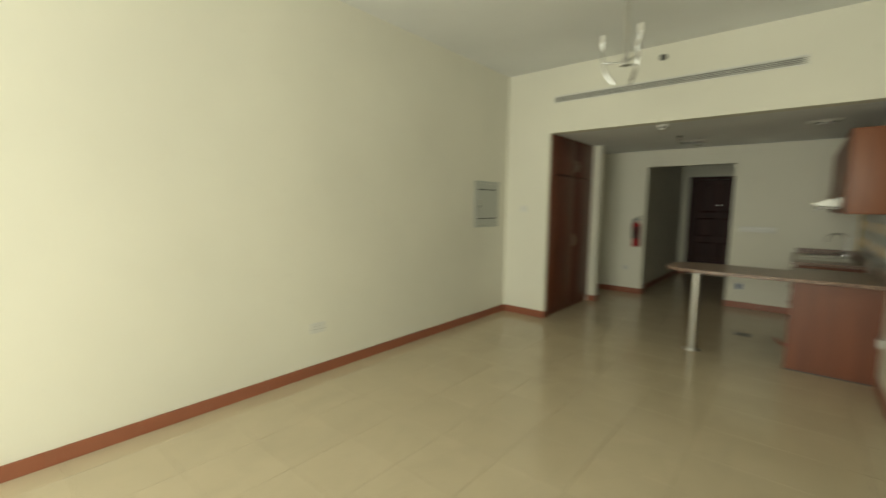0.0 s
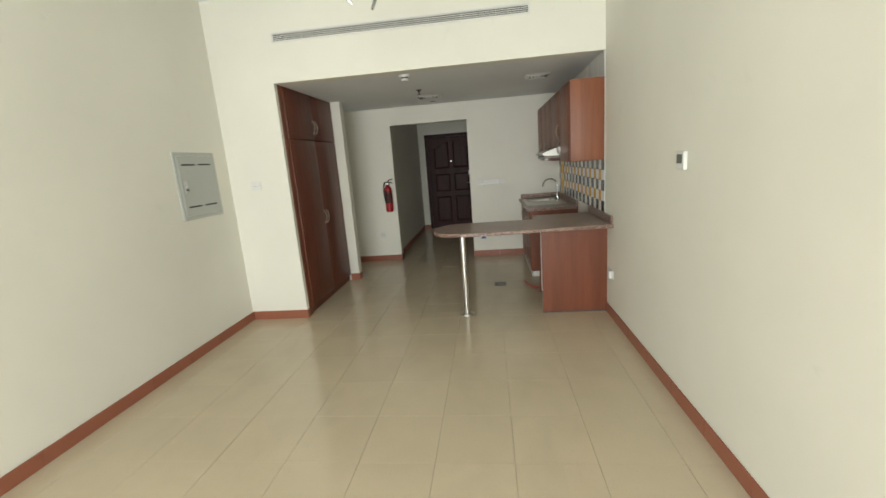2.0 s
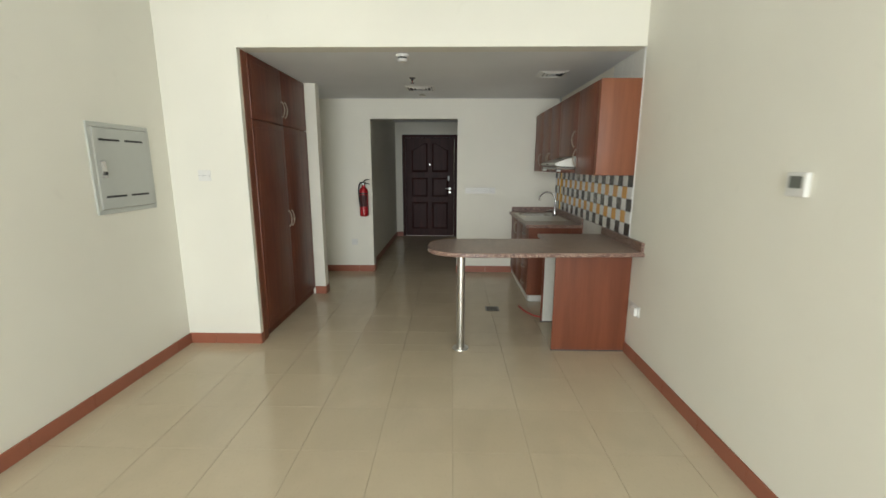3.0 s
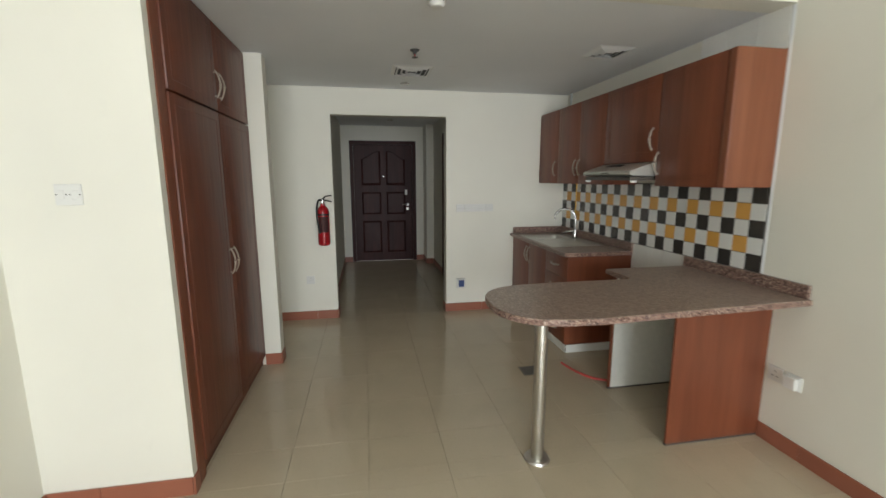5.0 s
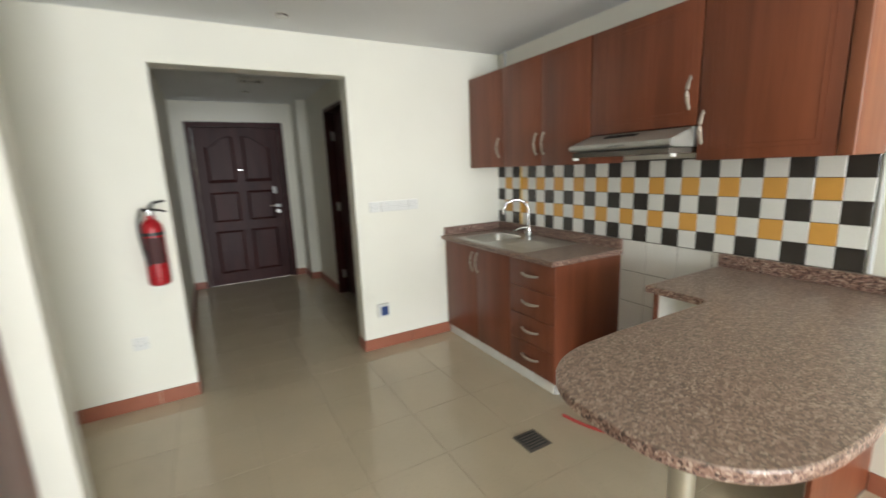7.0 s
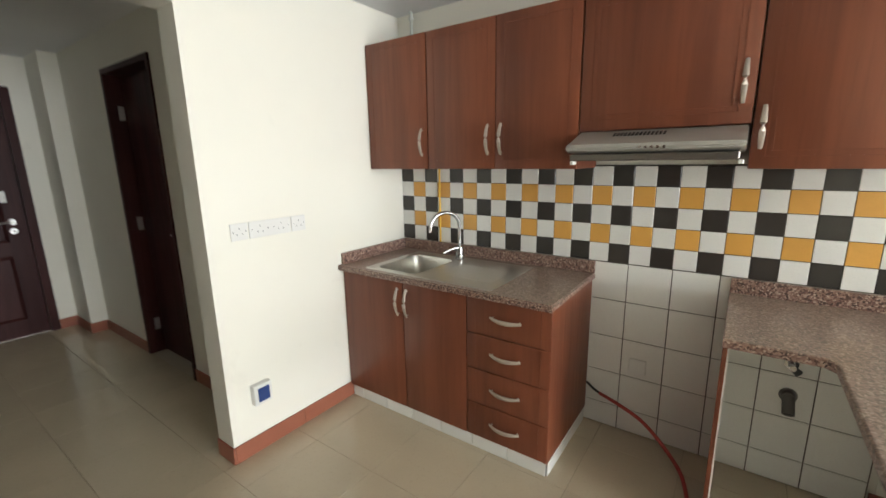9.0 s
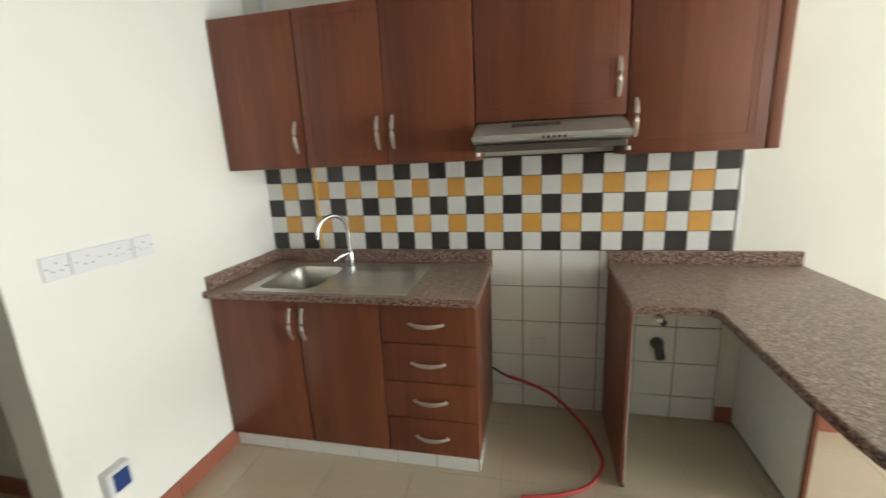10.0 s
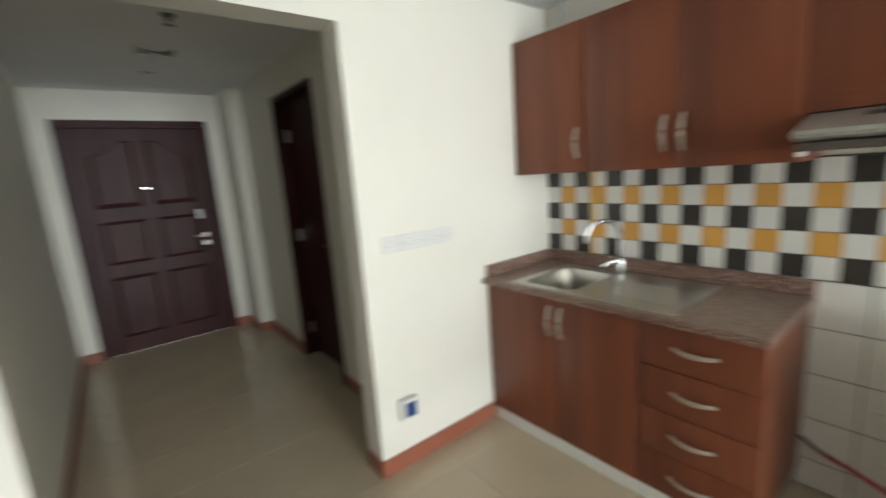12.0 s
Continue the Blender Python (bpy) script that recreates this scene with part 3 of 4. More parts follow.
# ---- under the bar: pipes, hose ----
valve = thing("water_valve", (0.55, 5.125, 0.56), "small chrome water valve on white tiles", "valve")
part("rosette", cyl((0.574, 5.125, 0.597), (0.568, 5.125, 0.597), 0.026, seg=20), CHROME, valve)
part("stem", cyl((0.568, 5.125, 0.597), (0.515, 5.125, 0.597), 0.013, seg=14), CHROME, valve, "", True)
part("knob", cyl((0.53, 5.125, 0.597), (0.53, 5.10, 0.574), 0.014, 0.017, 12), DARKGREY, valve, "", True)
drainp = thing("drain_pipe", (0.54, 5.115, 0.40), "dark grey waste pipe stub on white tiles", "pipe")
part("rosette", cyl((0.574, 5.12, 0.447), (0.568, 5.12, 0.447), 0.034, seg=20), PIPE_GREY, drainp)
part("collar", cyl((0.57, 5.12, 0.447), (0.535, 5.12, 0.447), 0.027, seg=18, bevel=0.003), PIPE_GREY, drainp, "", True)
part("spigot", cyl((0.548, 5.12, 0.452), (0.492, 5.118, 0.392), 0.023, seg=18), PIPE_GREY, drainp, "", True)
part("bore", cyl((0.4925, 5.118, 0.3925), (0.4905, 5.1179, 0.3903), 0.018, seg=16), BLACK, drainp, "dark open end")
hose_pts = [(0.51, 5.91, 0.222), (0.45, 5.80, 0.225), (0.42, 5.68, 0.19), (0.40, 5.58, 0.115), (0.35, 5.49, 0.04), (0.26, 5.45, 0.012),
            (0.15, 5.435, 0.011), (0.05, 5.47, 0.011), (-0.03, 5.53, 0.011), (-0.095, 5.66, 0.011), (-0.13, 5.81, 0.011)]


def smooth_line(p, n=6):
    p = [Vector(v) for v in p]
    res = []
    for i in range(len(p) - 1):
        a, b, c, d = p[max(i - 1, 0)], p[i], p[i + 1], p[min(i + 2, len(p) - 1)]
        for k in range(n):
            t = k / n
            res.append(0.5 * ((2 * b) + (c - a) * t + (2 * a - 5 * b + 4 * c - d) * t * t + (3 * b - a - 3 * c + d) * t ** 3))
    return res + [p[-1]]


hose = thing("rubber_hose", (0, 5.7, 0), "red rubber hose curling across the floor", "hose")
line = smooth_line(hose_pts)
part("hose", tube(line, 0.0092, 10), RED_HOSE, hose, "", True)
part("hose_end", tube([(0.572, 6.0, 0.235), (0.53, 5.95, 0.228), (0.505, 5.90, 0.221)], 0.0065, 10), BLACK, hose, "black pipe stub", True)
outlet = thing("appliance_outlet", (0.57, 5.745, 0.40), "white blank outlet plate on white tiles", "outlet")
part("plate", box(0.567, 0.5745, 5.70, 5.785, 0.36, 0.445, 0.003), WHITE_PLASTIC, outlet)
fd = thing("floor_drain", (-0.43, 5.74, 0.0), "square metal floor drain grate", "drain")
part("frame", box(-0.505, -0.355, 5.665, 5.815, 0.0003, 0.004, 0.001), GRATE, fd)
part("grate", box(-0.488, -0.372, 5.682, 5.798, 0.004, 0.0055), DARKGREY, fd)
for k in range(5):
    part("bar", box(-0.482, -0.378, 5.693 + k * 0.021, 5.701 + k * 0.021, 0.0055, 0.007), GRATE, fd)

# gas pipe on the tiles
gas = thing("gas_pipe", (0.55, 7.02, 0.957), "thin yellow gas pipe in front of tiles", "pipe")
part("pipe", cyl((0.562, 7.015, 0.958), (0.562, 7.015, 1.449), 0.006, seg=12), YELLOW, gas, "", True)
cond = thing("riser_pipe", (0.55, 7.22, uz1), "white riser pipe above the wall cabinet", "pipe")
part("pipe", cyl((0.545, 7.20, uz1 + 0.001), (0.545, 7.20, ZK - 0.001), 0.010, seg=12), GREY_METAL, cond, "", True)
part("clamp", cyl((0.545, 7.20, ZK - 0.05), (0.545, 7.20, ZK - 0.03), 0.016, seg=12), GREY_METAL, cond)


# ---- entrance door ----
def arch_panel(x0, x1, z0, z1, rise, side, y, n=10):
    """Outline of a raised panel whose top sweeps up towards one side."""
    top = []
    for k in range(n + 1):
        t = k / n
        u = t if side > 0 else 1 - t
        top.append((x0 + (x1 - x0) * t, z1 - rise + rise * 0.5 * (1 - math.cos(math.pi * min(1, u * 1.15)))))
    return [(x0, z0), (x1, z0)] + top[::-1]


def raised(outline, y0, depth, inset):
    """A panel with sloped edges, facing -y."""
    b = bmesh.new()
    cx, cz = sum(p[0] for p in outline) / len(outline), sum(p[1] for p in outline) / len(outline)
    w = max(p[0] for p in outline) - min(p[0] for p in outline)
    hgt = max(p[1] for p in outline) - min(p[1] for p in outline)
    kx, kz = 1 - 2 * inset / w, 1 - 2 * inset / hgt
    a = [b.verts.new((x, y0, z)) for x, z in outline]
    m = [b.verts.new((cx + (x - cx) * kx, y0 - depth, cz + (z - cz) * kz)) for x, z in outline]
    for k in range(len(a)):
        b.faces.new((a[k], a[(k + 1) % len(a)], m[(k + 1) % len(a)], m[k]))
    b.faces.new(m)
    b.faces.new(a[::-1])
    bmesh.ops.recalc_face_normals(b, faces=b.faces[:])
    return b


ed = thing("door_1", (-1.35, YD, 0), "dark mahogany six-panel entrance door, closed", "door", "", "structure")
bm = box(DX0 + 0.001, DX0 + 0.065, YD - 0.012, YD + 0.12, 0, DZ - 0.001)
box(DX1 - 0.065, DX1 - 0.001, YD - 0.012, YD + 0.12, 0, DZ - 0.001, bm=bm)
box(DX0 + 0.065, DX1 - 0.065, YD - 0.012, YD + 0.12, DZ - 0.066, DZ - 0.001, bm=bm)
part("door_frame", bm, DARKWOOD, ed)
lx0, lx1 = DX0 + 0.068, DX1 - 0.068
leaf = part("leaf", box(lx0, lx1, YD + 0.02, YD + 0.065, 0.006, DZ - 0.069, 0.002), DARKWOOD, ed)
mid = (lx0 + lx1) / 2
for z0, z1, rise in ((0.16, 0.74, 0), (0.86, 1.26, 0), (1.38, 1.98, 0.14)):
    for s, (a, b) in ((1, (lx0 + 0.13, mid - 0.05)), (-1, (mid + 0.05, lx1 - 0.13))):
        o = arch_panel(a, b, z0, z1, rise, s, 0) if rise else [(a, z0), (b, z0), (b, z1), (a, z1)]
        part("panel", raised(o, YD + 0.0195, 0.014, 0.028), DARKWOOD, leaf)
part("peephole", cyl((mid, YD + 0.02, 1.54), (mid, YD + 0.008, 1.54), 0.011, seg=14), CHROME, leaf)
hx = lx1 - 0.09
part("lock_plate", box(hx - 0.045, hx - 0.005, YD + 0.01, YD + 0.02, 1.205, 1.30, 0.003), WHITE_PLASTIC, leaf, "white lock plate")
for z in (1.035, 0.955):
    part("rosette", cyl((hx, YD + 0.0195, z), (hx, YD + 0.008, z), 0.027, 0.024, 18), STEEL, leaf, "", True)
part("handle", tube([(hx, YD + 0.01, 1.035), (hx, YD - 0.03, 1.035), (hx - 0.025, YD - 0.036, 1.035), (hx - 0.10, YD - 0.034, 1.035)], 0.008, 10), STEEL, leaf, "", True)
part("cylinder", cyl((hx, YD + 0.008, 0.955), (hx, YD - 0.002, 0.955), 0.013, seg=14), CHROME, leaf)

# bathroom door in its deep lining
bd = thing("door_2", (XH1 + 0.07, (BY0 + BY1) / 2, 0), "dark wooden bathroom door, closed, in its lining", "door", "", "structure")
bm = box(XH1 - 0.012, XH1 + 0.15, BY0 + 0.001, BY0 + 0.035, 0, BZ - 0.001)
box(XH1 - 0.012, XH1 + 0.15, BY1 - 0.035, BY1 - 0.001, 0, BZ - 0.001, bm=bm)
box(XH1 - 0.012, XH1 + 0.15, BY0 + 0.035, BY1 - 0.035, BZ - 0.036, BZ - 0.001, bm=bm)
part("door_frame", bm, DARKWOOD, bd)
leaf2 = part("leaf", box(XH1 + 0.10, XH1 + 0.14, BY0 + 0.037, BY1 - 0.037, 0.006, BZ - 0.039, 0.002), DARKWOOD, bd)
for z in (0.24, 1.06, 1.87):
    part("hinge", box(XH1 + 0.05, XH1 + 0.088, BY1 - 0.038, BY1 - 0.0352, z - 0.05, z + 0.05, 0.001), STEEL, bd)
part("handle", tube([(XH1 + 0.10, BY0 + 0.10, 1.02), (XH1 + 0.055, BY0 + 0.10, 1.02), (XH1 + 0.05, BY0 + 0.19, 1.02)], 0.009, 10), STEEL, leaf2, "", True)

# ---- fire extinguisher ----
ex, ey = -2.105, YB - 0.085
fe = thing("fire_extinguisher", (ex, ey, 0.82), "red fire extinguisher hung on cream wall", "extinguisher")
bm = bmesh.new()
prof = [(0.0, 0.82), (0.045, 0.82), (0.058, 0.832), (0.06, 0.85), (0.06, 1.165), (0.055, 1.19), (0.04, 1.215), (0.024, 1.23), (0.024, 1.25), (0.0, 1.25)]
seg = 28
rings = []
for r_, z in prof:
    rings.append([bm.verts.new((ex + r_ * math.cos(2 * math.pi * k / seg), ey + r_ * math.sin(2 * math.pi * k / seg), z)) for k in range(seg)] if r_ else [bm.verts.new((ex, ey, z))])
for a, b in zip(rings, rings[1:]):
    for k in range(seg):
        q = [a[k % len(a)], a[(k + 1) % len(a)], b[(k + 1) % len(b)], b[k % len(b)]]
        q = list(dict.fromkeys(q))
        if len(q) > 2:
            bm.faces.new(q)
bmesh.ops.recalc_face_normals(bm, faces=bm.faces[:])
part("cylinder", bm, RED, fe, "", True)
part("valve", cyl((ex, ey, 1.25), (ex, ey, 1.285), 0.017, seg=14), CHROME, fe, "", True)
part("lever", tube([(ex, ey, 1.29), (ex + 0.03, ey - 0.01, 1.325), (ex + 0.09, ey - 0.03, 1.335)], [0.011, 0.008, 0.006], 8), BLACK, fe, "", True)
part("carry_handle", tube([(ex, ey, 1.28), (ex + 0.04, ey - 0.01, 1.283), (ex + 0.09, ey - 0.03, 1.27)], [0.009, 0.007, 0.006], 8), BLACK, fe, "", True)
part("hose", tube(smooth_line([(ex - 0.01, ey - 0.01, 1.28), (ex - 0.035, ey - 0.03, 1.285), (ex - 0.056, ey - 0.05, 1.20), (ex - 0.048, ey - 0.06, 1.05), (ex - 0.035, ey - 0.065, 0.95)], 5), 0.010, 10), BLACK, fe, "black hose and nozzle", True)
part("strap", cyl((ex, ey, 1.13), (ex, ey, 1.15), 0.0615, seg=28), BLACK, fe)
bm = bmesh.new()
prev = None
for k in range(9):
    a = radians(-130 + 100 * k / 8)
    v0, v1 = (bm.verts.new((ex + 0.0612 * math.cos(a), ey + 0.0612 * math.sin(a), z)) for z in (0.96, 1.12))
    if prev:
        bm.faces.new((prev[0], v0, v1, prev[1]))
    prev = (v0, v1)
part("paper_label", bm, FE_LABEL, fe, "dark instruction label")
part("wall_bracket", box(ex - 0.02, ex + 0.02, ey + 0.05, YB, 1.17, 1.28, 0.002), WHITE_PLASTIC, fe)


# ---- electrical plates ----
def plate_y(x0, x1, y, z0, z1, label, category, gang=1, kind="switch", cover=None, t=0.009):
    """A plate on a wall that faces -y."""
    name = "light_switch" if kind == "switch" else "power_socket"
    th = thing(name, ((x0 + x1) / 2, y, z0), label, category)
    part("plate", box(x0, x1, y - t, y - 0.0003, z0, z1, 0.003, 2), WHITE_PLASTIC, th)
    w = (x1 - x0) / gang
    for g in range(gang):
        cx, cz = x0 + w * (g + 0.5), (z0 + z1) / 2
        if kind == "switch":
            part("rocker", box(cx - 0.012, cx + 0.012, y - t - 0.004, y - t, cz - 0.018, cz + 0.018, 0.002), WHITE_PLASTIC, th)
        else:
            for dx, dz in ((0, 0.016), (-0.014, -0.012), (0.014, -0.012)):
                part("pin_slot", box(cx + dx - 0.002, cx + dx + 0.002, y - t - 0.0006, y - t, cz + dz - 0.003, cz + dz + 0.003), DARKGREY, th)
        for sx in (-1, 1):
            part("screw", cyl((cx + sx * w * 0.36, y - t, cz), (cx + sx * w * 0.36, y - t - 0.001, cz), 0.003, seg=8), DARKGREY, th)
    return th


def plate_x(x, y0, y1, z0, z1, label, category, way, kind="socket", gang=1, t=0.009):
    """A plate on a wall that faces +x (way 1) or -x (way -1)."""
    th = thing("light_switch" if kind == "switch" else "power_socket", (x, (y0 + y1) / 2, z0), label, category)
    a, b = sorted((x + way * 0.0003, x + way * t))
    part("plate", box(a, b, y0, y1, z0, z1, 0.003, 2), WHITE_PLASTIC, th)
    w = (y1 - y0) / gang
    for g in range(gang):
        cy, cz = y0 + w * (g + 0.5), (z0 + z1) / 2
        a, b = sorted((x + way * t, x + way * (t + 0.0013)))
        for dy, dz in ((0, 0.016), (-0.014, -0.012), (0.014, -0.012)):
            part("pin_slot", box(a, b, cy + dy - 0.003, cy + dy + 0.003, cz + dz - 0.004, cz + dz + 0.004), LCD, th)
    return th


plate_y(-2.92, -2.82, YA, 1.398, 1.485, "white two-gang light switch on cream wall", "switch", 2)
sx = -0.686
for w, g, words in ((0.087, 1, "white single socket in a row on cream wall"), (0.234, 2, "wide white two-part socket plate on cream wall"), (0.087, 1, "white single switch plate in a row on cream wall")):
    plate_y(sx, sx + w, YB, 1.138, 1.221, words, "outlet", g, "socket")
    sx += w + 0.006
plate_y(-2.315, -2.23, YB, 0.395, 0.48, "white single socket low on cream wall", "outlet", 1, "socket")
bs = thing("power_socket", (-0.634, YB, 0.275), "white raised socket box with dark blue cover", "outlet")
part("box", box(-0.684, -0.584, YB - 0.04, YB - 0.0003, 0.275, 0.385, 0.006, 2), WHITE_PLASTIC, bs)
part("cover", box(-0.664, -0.602, YB - 0.046, YB - 0.04, 0.292, 0.368, 0.002), BLUE, bs, "dark blue flap")
plate_x(XL, 4.592, 4.677, 0.375, 0.46, "white single socket beside the bar panel", "outlet", -1)
plugged = plate_x(XL, 4.49, 4.575, 0.375, 0.46, "white single socket with plug beside the bar panel", "outlet", -1)
part("plug", box(XL - 0.04, XL - 0.0104, 4.498, 4.567, 0.383, 0.452, 0.006, 2), WHITE_PLASTIC, plugged, "white plug")
plate_x(XW, 1.69, 1.835, 0.37, 0.46, "white double socket low on cream wall", "outlet", 1, gang=2)
th = thing("thermostat", (XL, 3.185, 1.40), "white square thermostat with dark display", "thermostat")
part("case", box(XL - 0.022, XL - 0.0003, 3.133, 3.238, 1.402, 1.502, 0.005, 2), WHITE_PLASTIC, th)
part("display", box(XL - 0.0235, XL - 0.022, 3.153, 3.218, 1.437, 1.487), LCD, th, "dark grey display")
for k in range(3):
    part("button", box(XL - 0.024, XL - 0.022, 3.156 + k * 0.022, 3.17 + k * 0.022, 1.412, 1.424, 0.001), WHITE_PLASTIC, th)

# distribution board
db = thing("electrical_panel", (XW, 4.3, 1.185), "grey metal fuse box door on cream wall", "panel")
y0, y1, z0, z1 = 4.03, 4.57, 1.205, 1.793
bm = box(XW + 0.0003, XW + 0.012, y0, y1, z0, z0 + 0.03, 0.002)
box(XW + 0.0003, XW + 0.012, y0, y1, z1 - 0.03, z1, 0.002, bm=bm)
box(XW + 0.0003, XW + 0.012, y0, y0 + 0.03, z0 + 0.03, z1 - 0.03, bm=bm)
box(XW + 0.0003, XW + 0.012, y1 - 0.03, y1, z0 + 0.03, z1 - 0.03, bm=bm)
part("frame", bm, GREY_METAL, db)
pd = part("door", box(XW + 0.0003, XW + 0.016, y0 + 0.033, y1 - 0.033, z0 + 0.033, z1 - 0.033, 0.003), GREY_METAL, db)
for zz in (z0 + 0.105, z1 - 0.115):
    part("hinge_slot", box(XW + 0.0155, XW + 0.0172, y0 + 0.075, y1 - 0.075, zz, zz + 0.014), BLACK, pd, "long dark slot across the door")
    part("hinge_bar", box(XW + 0.0172, XW + 0.0195, (y0 + y1) / 2 - 0.02, (y0 + y1) / 2 + 0.02, zz, zz + 0.014), GREY_METAL, pd)
part("latch", box(XW + 0.016, XW + 0.024, y0 + 0.065, y0 + 0.105, 1.44, 1.55, 0.003), CHROME, pd, "metal latch")
part("latch_knob", cyl((XW + 0.024, y0 + 0.085, 1.47), (XW + 0.034, y0 + 0.085, 1.47), 0.012, seg=14), BLACK, pd)

# ---- air grilles and ceiling fixtures ----
lg = thing("linear_air_grille", (-1.3, YA, 2.76), "long white slotted air grille on the bulkhead", "vent")
gx0, gx1, gz0, gz1 = -2.48, -0.07, 2.765, 2.852
bm = box(gx0, gx1, YA - 0.012, YA - 0.0003, gz0, gz0 + 0.012)
box(gx0, gx1, YA - 0.012, YA - 0.0003, gz1 - 0.012, gz1, bm=bm)
box(gx0, gx0 + 0.015, YA - 0.012, YA - 0.0003, gz0 + 0.012, gz1 - 0.012, bm=bm)
box(gx1 - 0.015, gx1, YA - 0.012, YA - 0.0003, gz0 + 0.012, gz1 - 0.012, bm=bm)
part("frame", bm, ALU, lg)
part("backing", box(gx0 + 0.015, gx1 - 0.015, YA - 0.002, YA - 0.0003, gz0 + 0.012, gz1 - 0.012), GRILLE_BACK, lg)
for k in range(4):
    z = gz0 + 0.018 + k * 0.0155
    part("slat", profile_x([(YA - 0.011, z), (YA - 0.0075, z), (YA - 0.0025, z + 0.0095), (YA - 0.0055, z + 0.0095)], gx0 + 0.015, gx1 - 0.015), ALU, lg)
for k in range(1, 8):
    x = gx0 + (gx1 - gx0) * k / 8
    part("divider", box(x - 0.002, x + 0.002, YA - 0.0125, YA - 0.003, gz0 + 0.012, gz1 - 0.012), ALU, lg)


def diffuser(cx, cy, w, d, label, slats=4):
    """A square louvred ceiling diffuser with nested rings."""
    v = thing("ceiling_vent", (cx, cy, ZK), label, "vent")
    part("backing", box(cx - w / 2 + 0.02, cx + w / 2 - 0.02, cy - d / 2 + 0.02, cy + d / 2 - 0.02, ZK - 0.003, ZK - 0.0005), GRILLE_BACK, v)
    for k in range(slats):
        a = w / 2 - k * (w / 2) / (slats + 0.3)
        b = d / 2 - k * (d / 2) / (slats + 0.3)
        t = 0.03 if k == 0 else 0.013
        zb = ZK - 0.012 - (0.004 if k else 0)
        bm = bmesh.new()
        o = [bm.verts.new((cx + sx * a, cy + sy * b, ZK - 0.0035 if k else ZK - 0.0005)) for sx, sy in ((-1, -1), (1, -1), (1, 1), (-1, 1))]
        i = [bm.verts.new((cx + sx * (a - t), cy + sy * (b - t), zb)) for sx, sy in ((-1, -1), (1, -1), (1, 1), (-1, 1))]
        i2 = [bm.verts.new((p.co.x, p.co.y, zb + 0.0025)) for p in i]
        for q in range(4):
            bm.faces.new((o[q], o[(q + 1) % 4], i[(q + 1) % 4], i[q]))
            bm.faces.new((i[q], i[(q + 1) % 4], i2[(q + 1) % 4], i2[q]))
        part("frame" if k == 0 else "slat", bm, ALU, v)
    return v


diffuser(-1.25, 6.57, 0.34, 0.34, "white square louvred air diffuser on the ceiling")
diffuser(0.10, 5.78, 0.28, 0.28, "white square louvred exhaust vent on the ceiling")
diffuser(-1.25, 9.05, 0.26, 0.26, "white square louvred vent on the hall ceiling", 3)
sd = thing("smoke_detector", (-1.285, 5.05, ZK), "white round smoke detector on the ceiling", "detector")
part("base", cyl((-1.285, 5.05, ZK - 0.0003), (-1.285, 5.05, ZK - 0.02), 0.055, 0.053, 28), WHITE_PLASTIC, sd, "", True)
part("neck", cyl((-1.285, 5.05, ZK - 0.02), (-1.285, 5.05, ZK - 0.034), 0.036, seg=24), DARKGREY, sd, "", True)
part("cap", cyl((-1.285, 5.05, ZK - 0.034), (-1.285, 5.05, ZK - 0.055), 0.045, 0.034, 28, bevel=0.003), WHITE_PLASTIC, sd, "", True)


def sprinkler(x, y, z, d, label):
    """A sprinkler head pointing along d."""
    s = thing("sprinkler", (x, y, z), label, "sprinkler", "sprinkler heads")
    p, d = Vector((x, y, z)), Vector(d)
    part("rosette", cyl(p + d * 0.0003, p + d * 0.008, 0.034, 0.03, 20), DARKGREY, s, "", True)
    part("body", cyl(p + d * 0.008, p + d * 0.03, 0.012, seg=12), DARKGREY, s, "", True)
    part("bulb", cyl(p + d * 0.03, p + d * 0.05, 0.005, seg=8), RED, s)
    part("deflector", cyl(p + d * 0.05, p + d * 0.053, 0.022, seg=16), DARKGREY, s)


sprinkler(-1.29, 5.97, ZK, (0, 0, -1), "metal sprinkler head on the ceiling")
sprinkler(-1.26, YA, 3.07, (0, -1, 0), "metal sprinkler head on the bulkhead")
sprinkler(-1.25, 8.35, ZK, (0, 0, -1), "metal sprinkler head on the hall ceiling")
for x, y in ((-1.26, 7.06), (-1.25, 9.7)):
    dl = thing("downlight", (x, y, ZK), "small round recessed downlight, switched off", "lamp", "ceiling downlights")
    bm = cyl((x, y, ZK - 0.0003), (x, y, ZK - 0.008), 0.045, 0.04, 28)
    part("ring", bm, CHROME, dl, "", True)
    part("lens", cyl((x, y, ZK - 0.008), (x, y, ZK - 0.011), 0.03, 0.026, 20), WHITE_PLASTIC, dl, "", True)

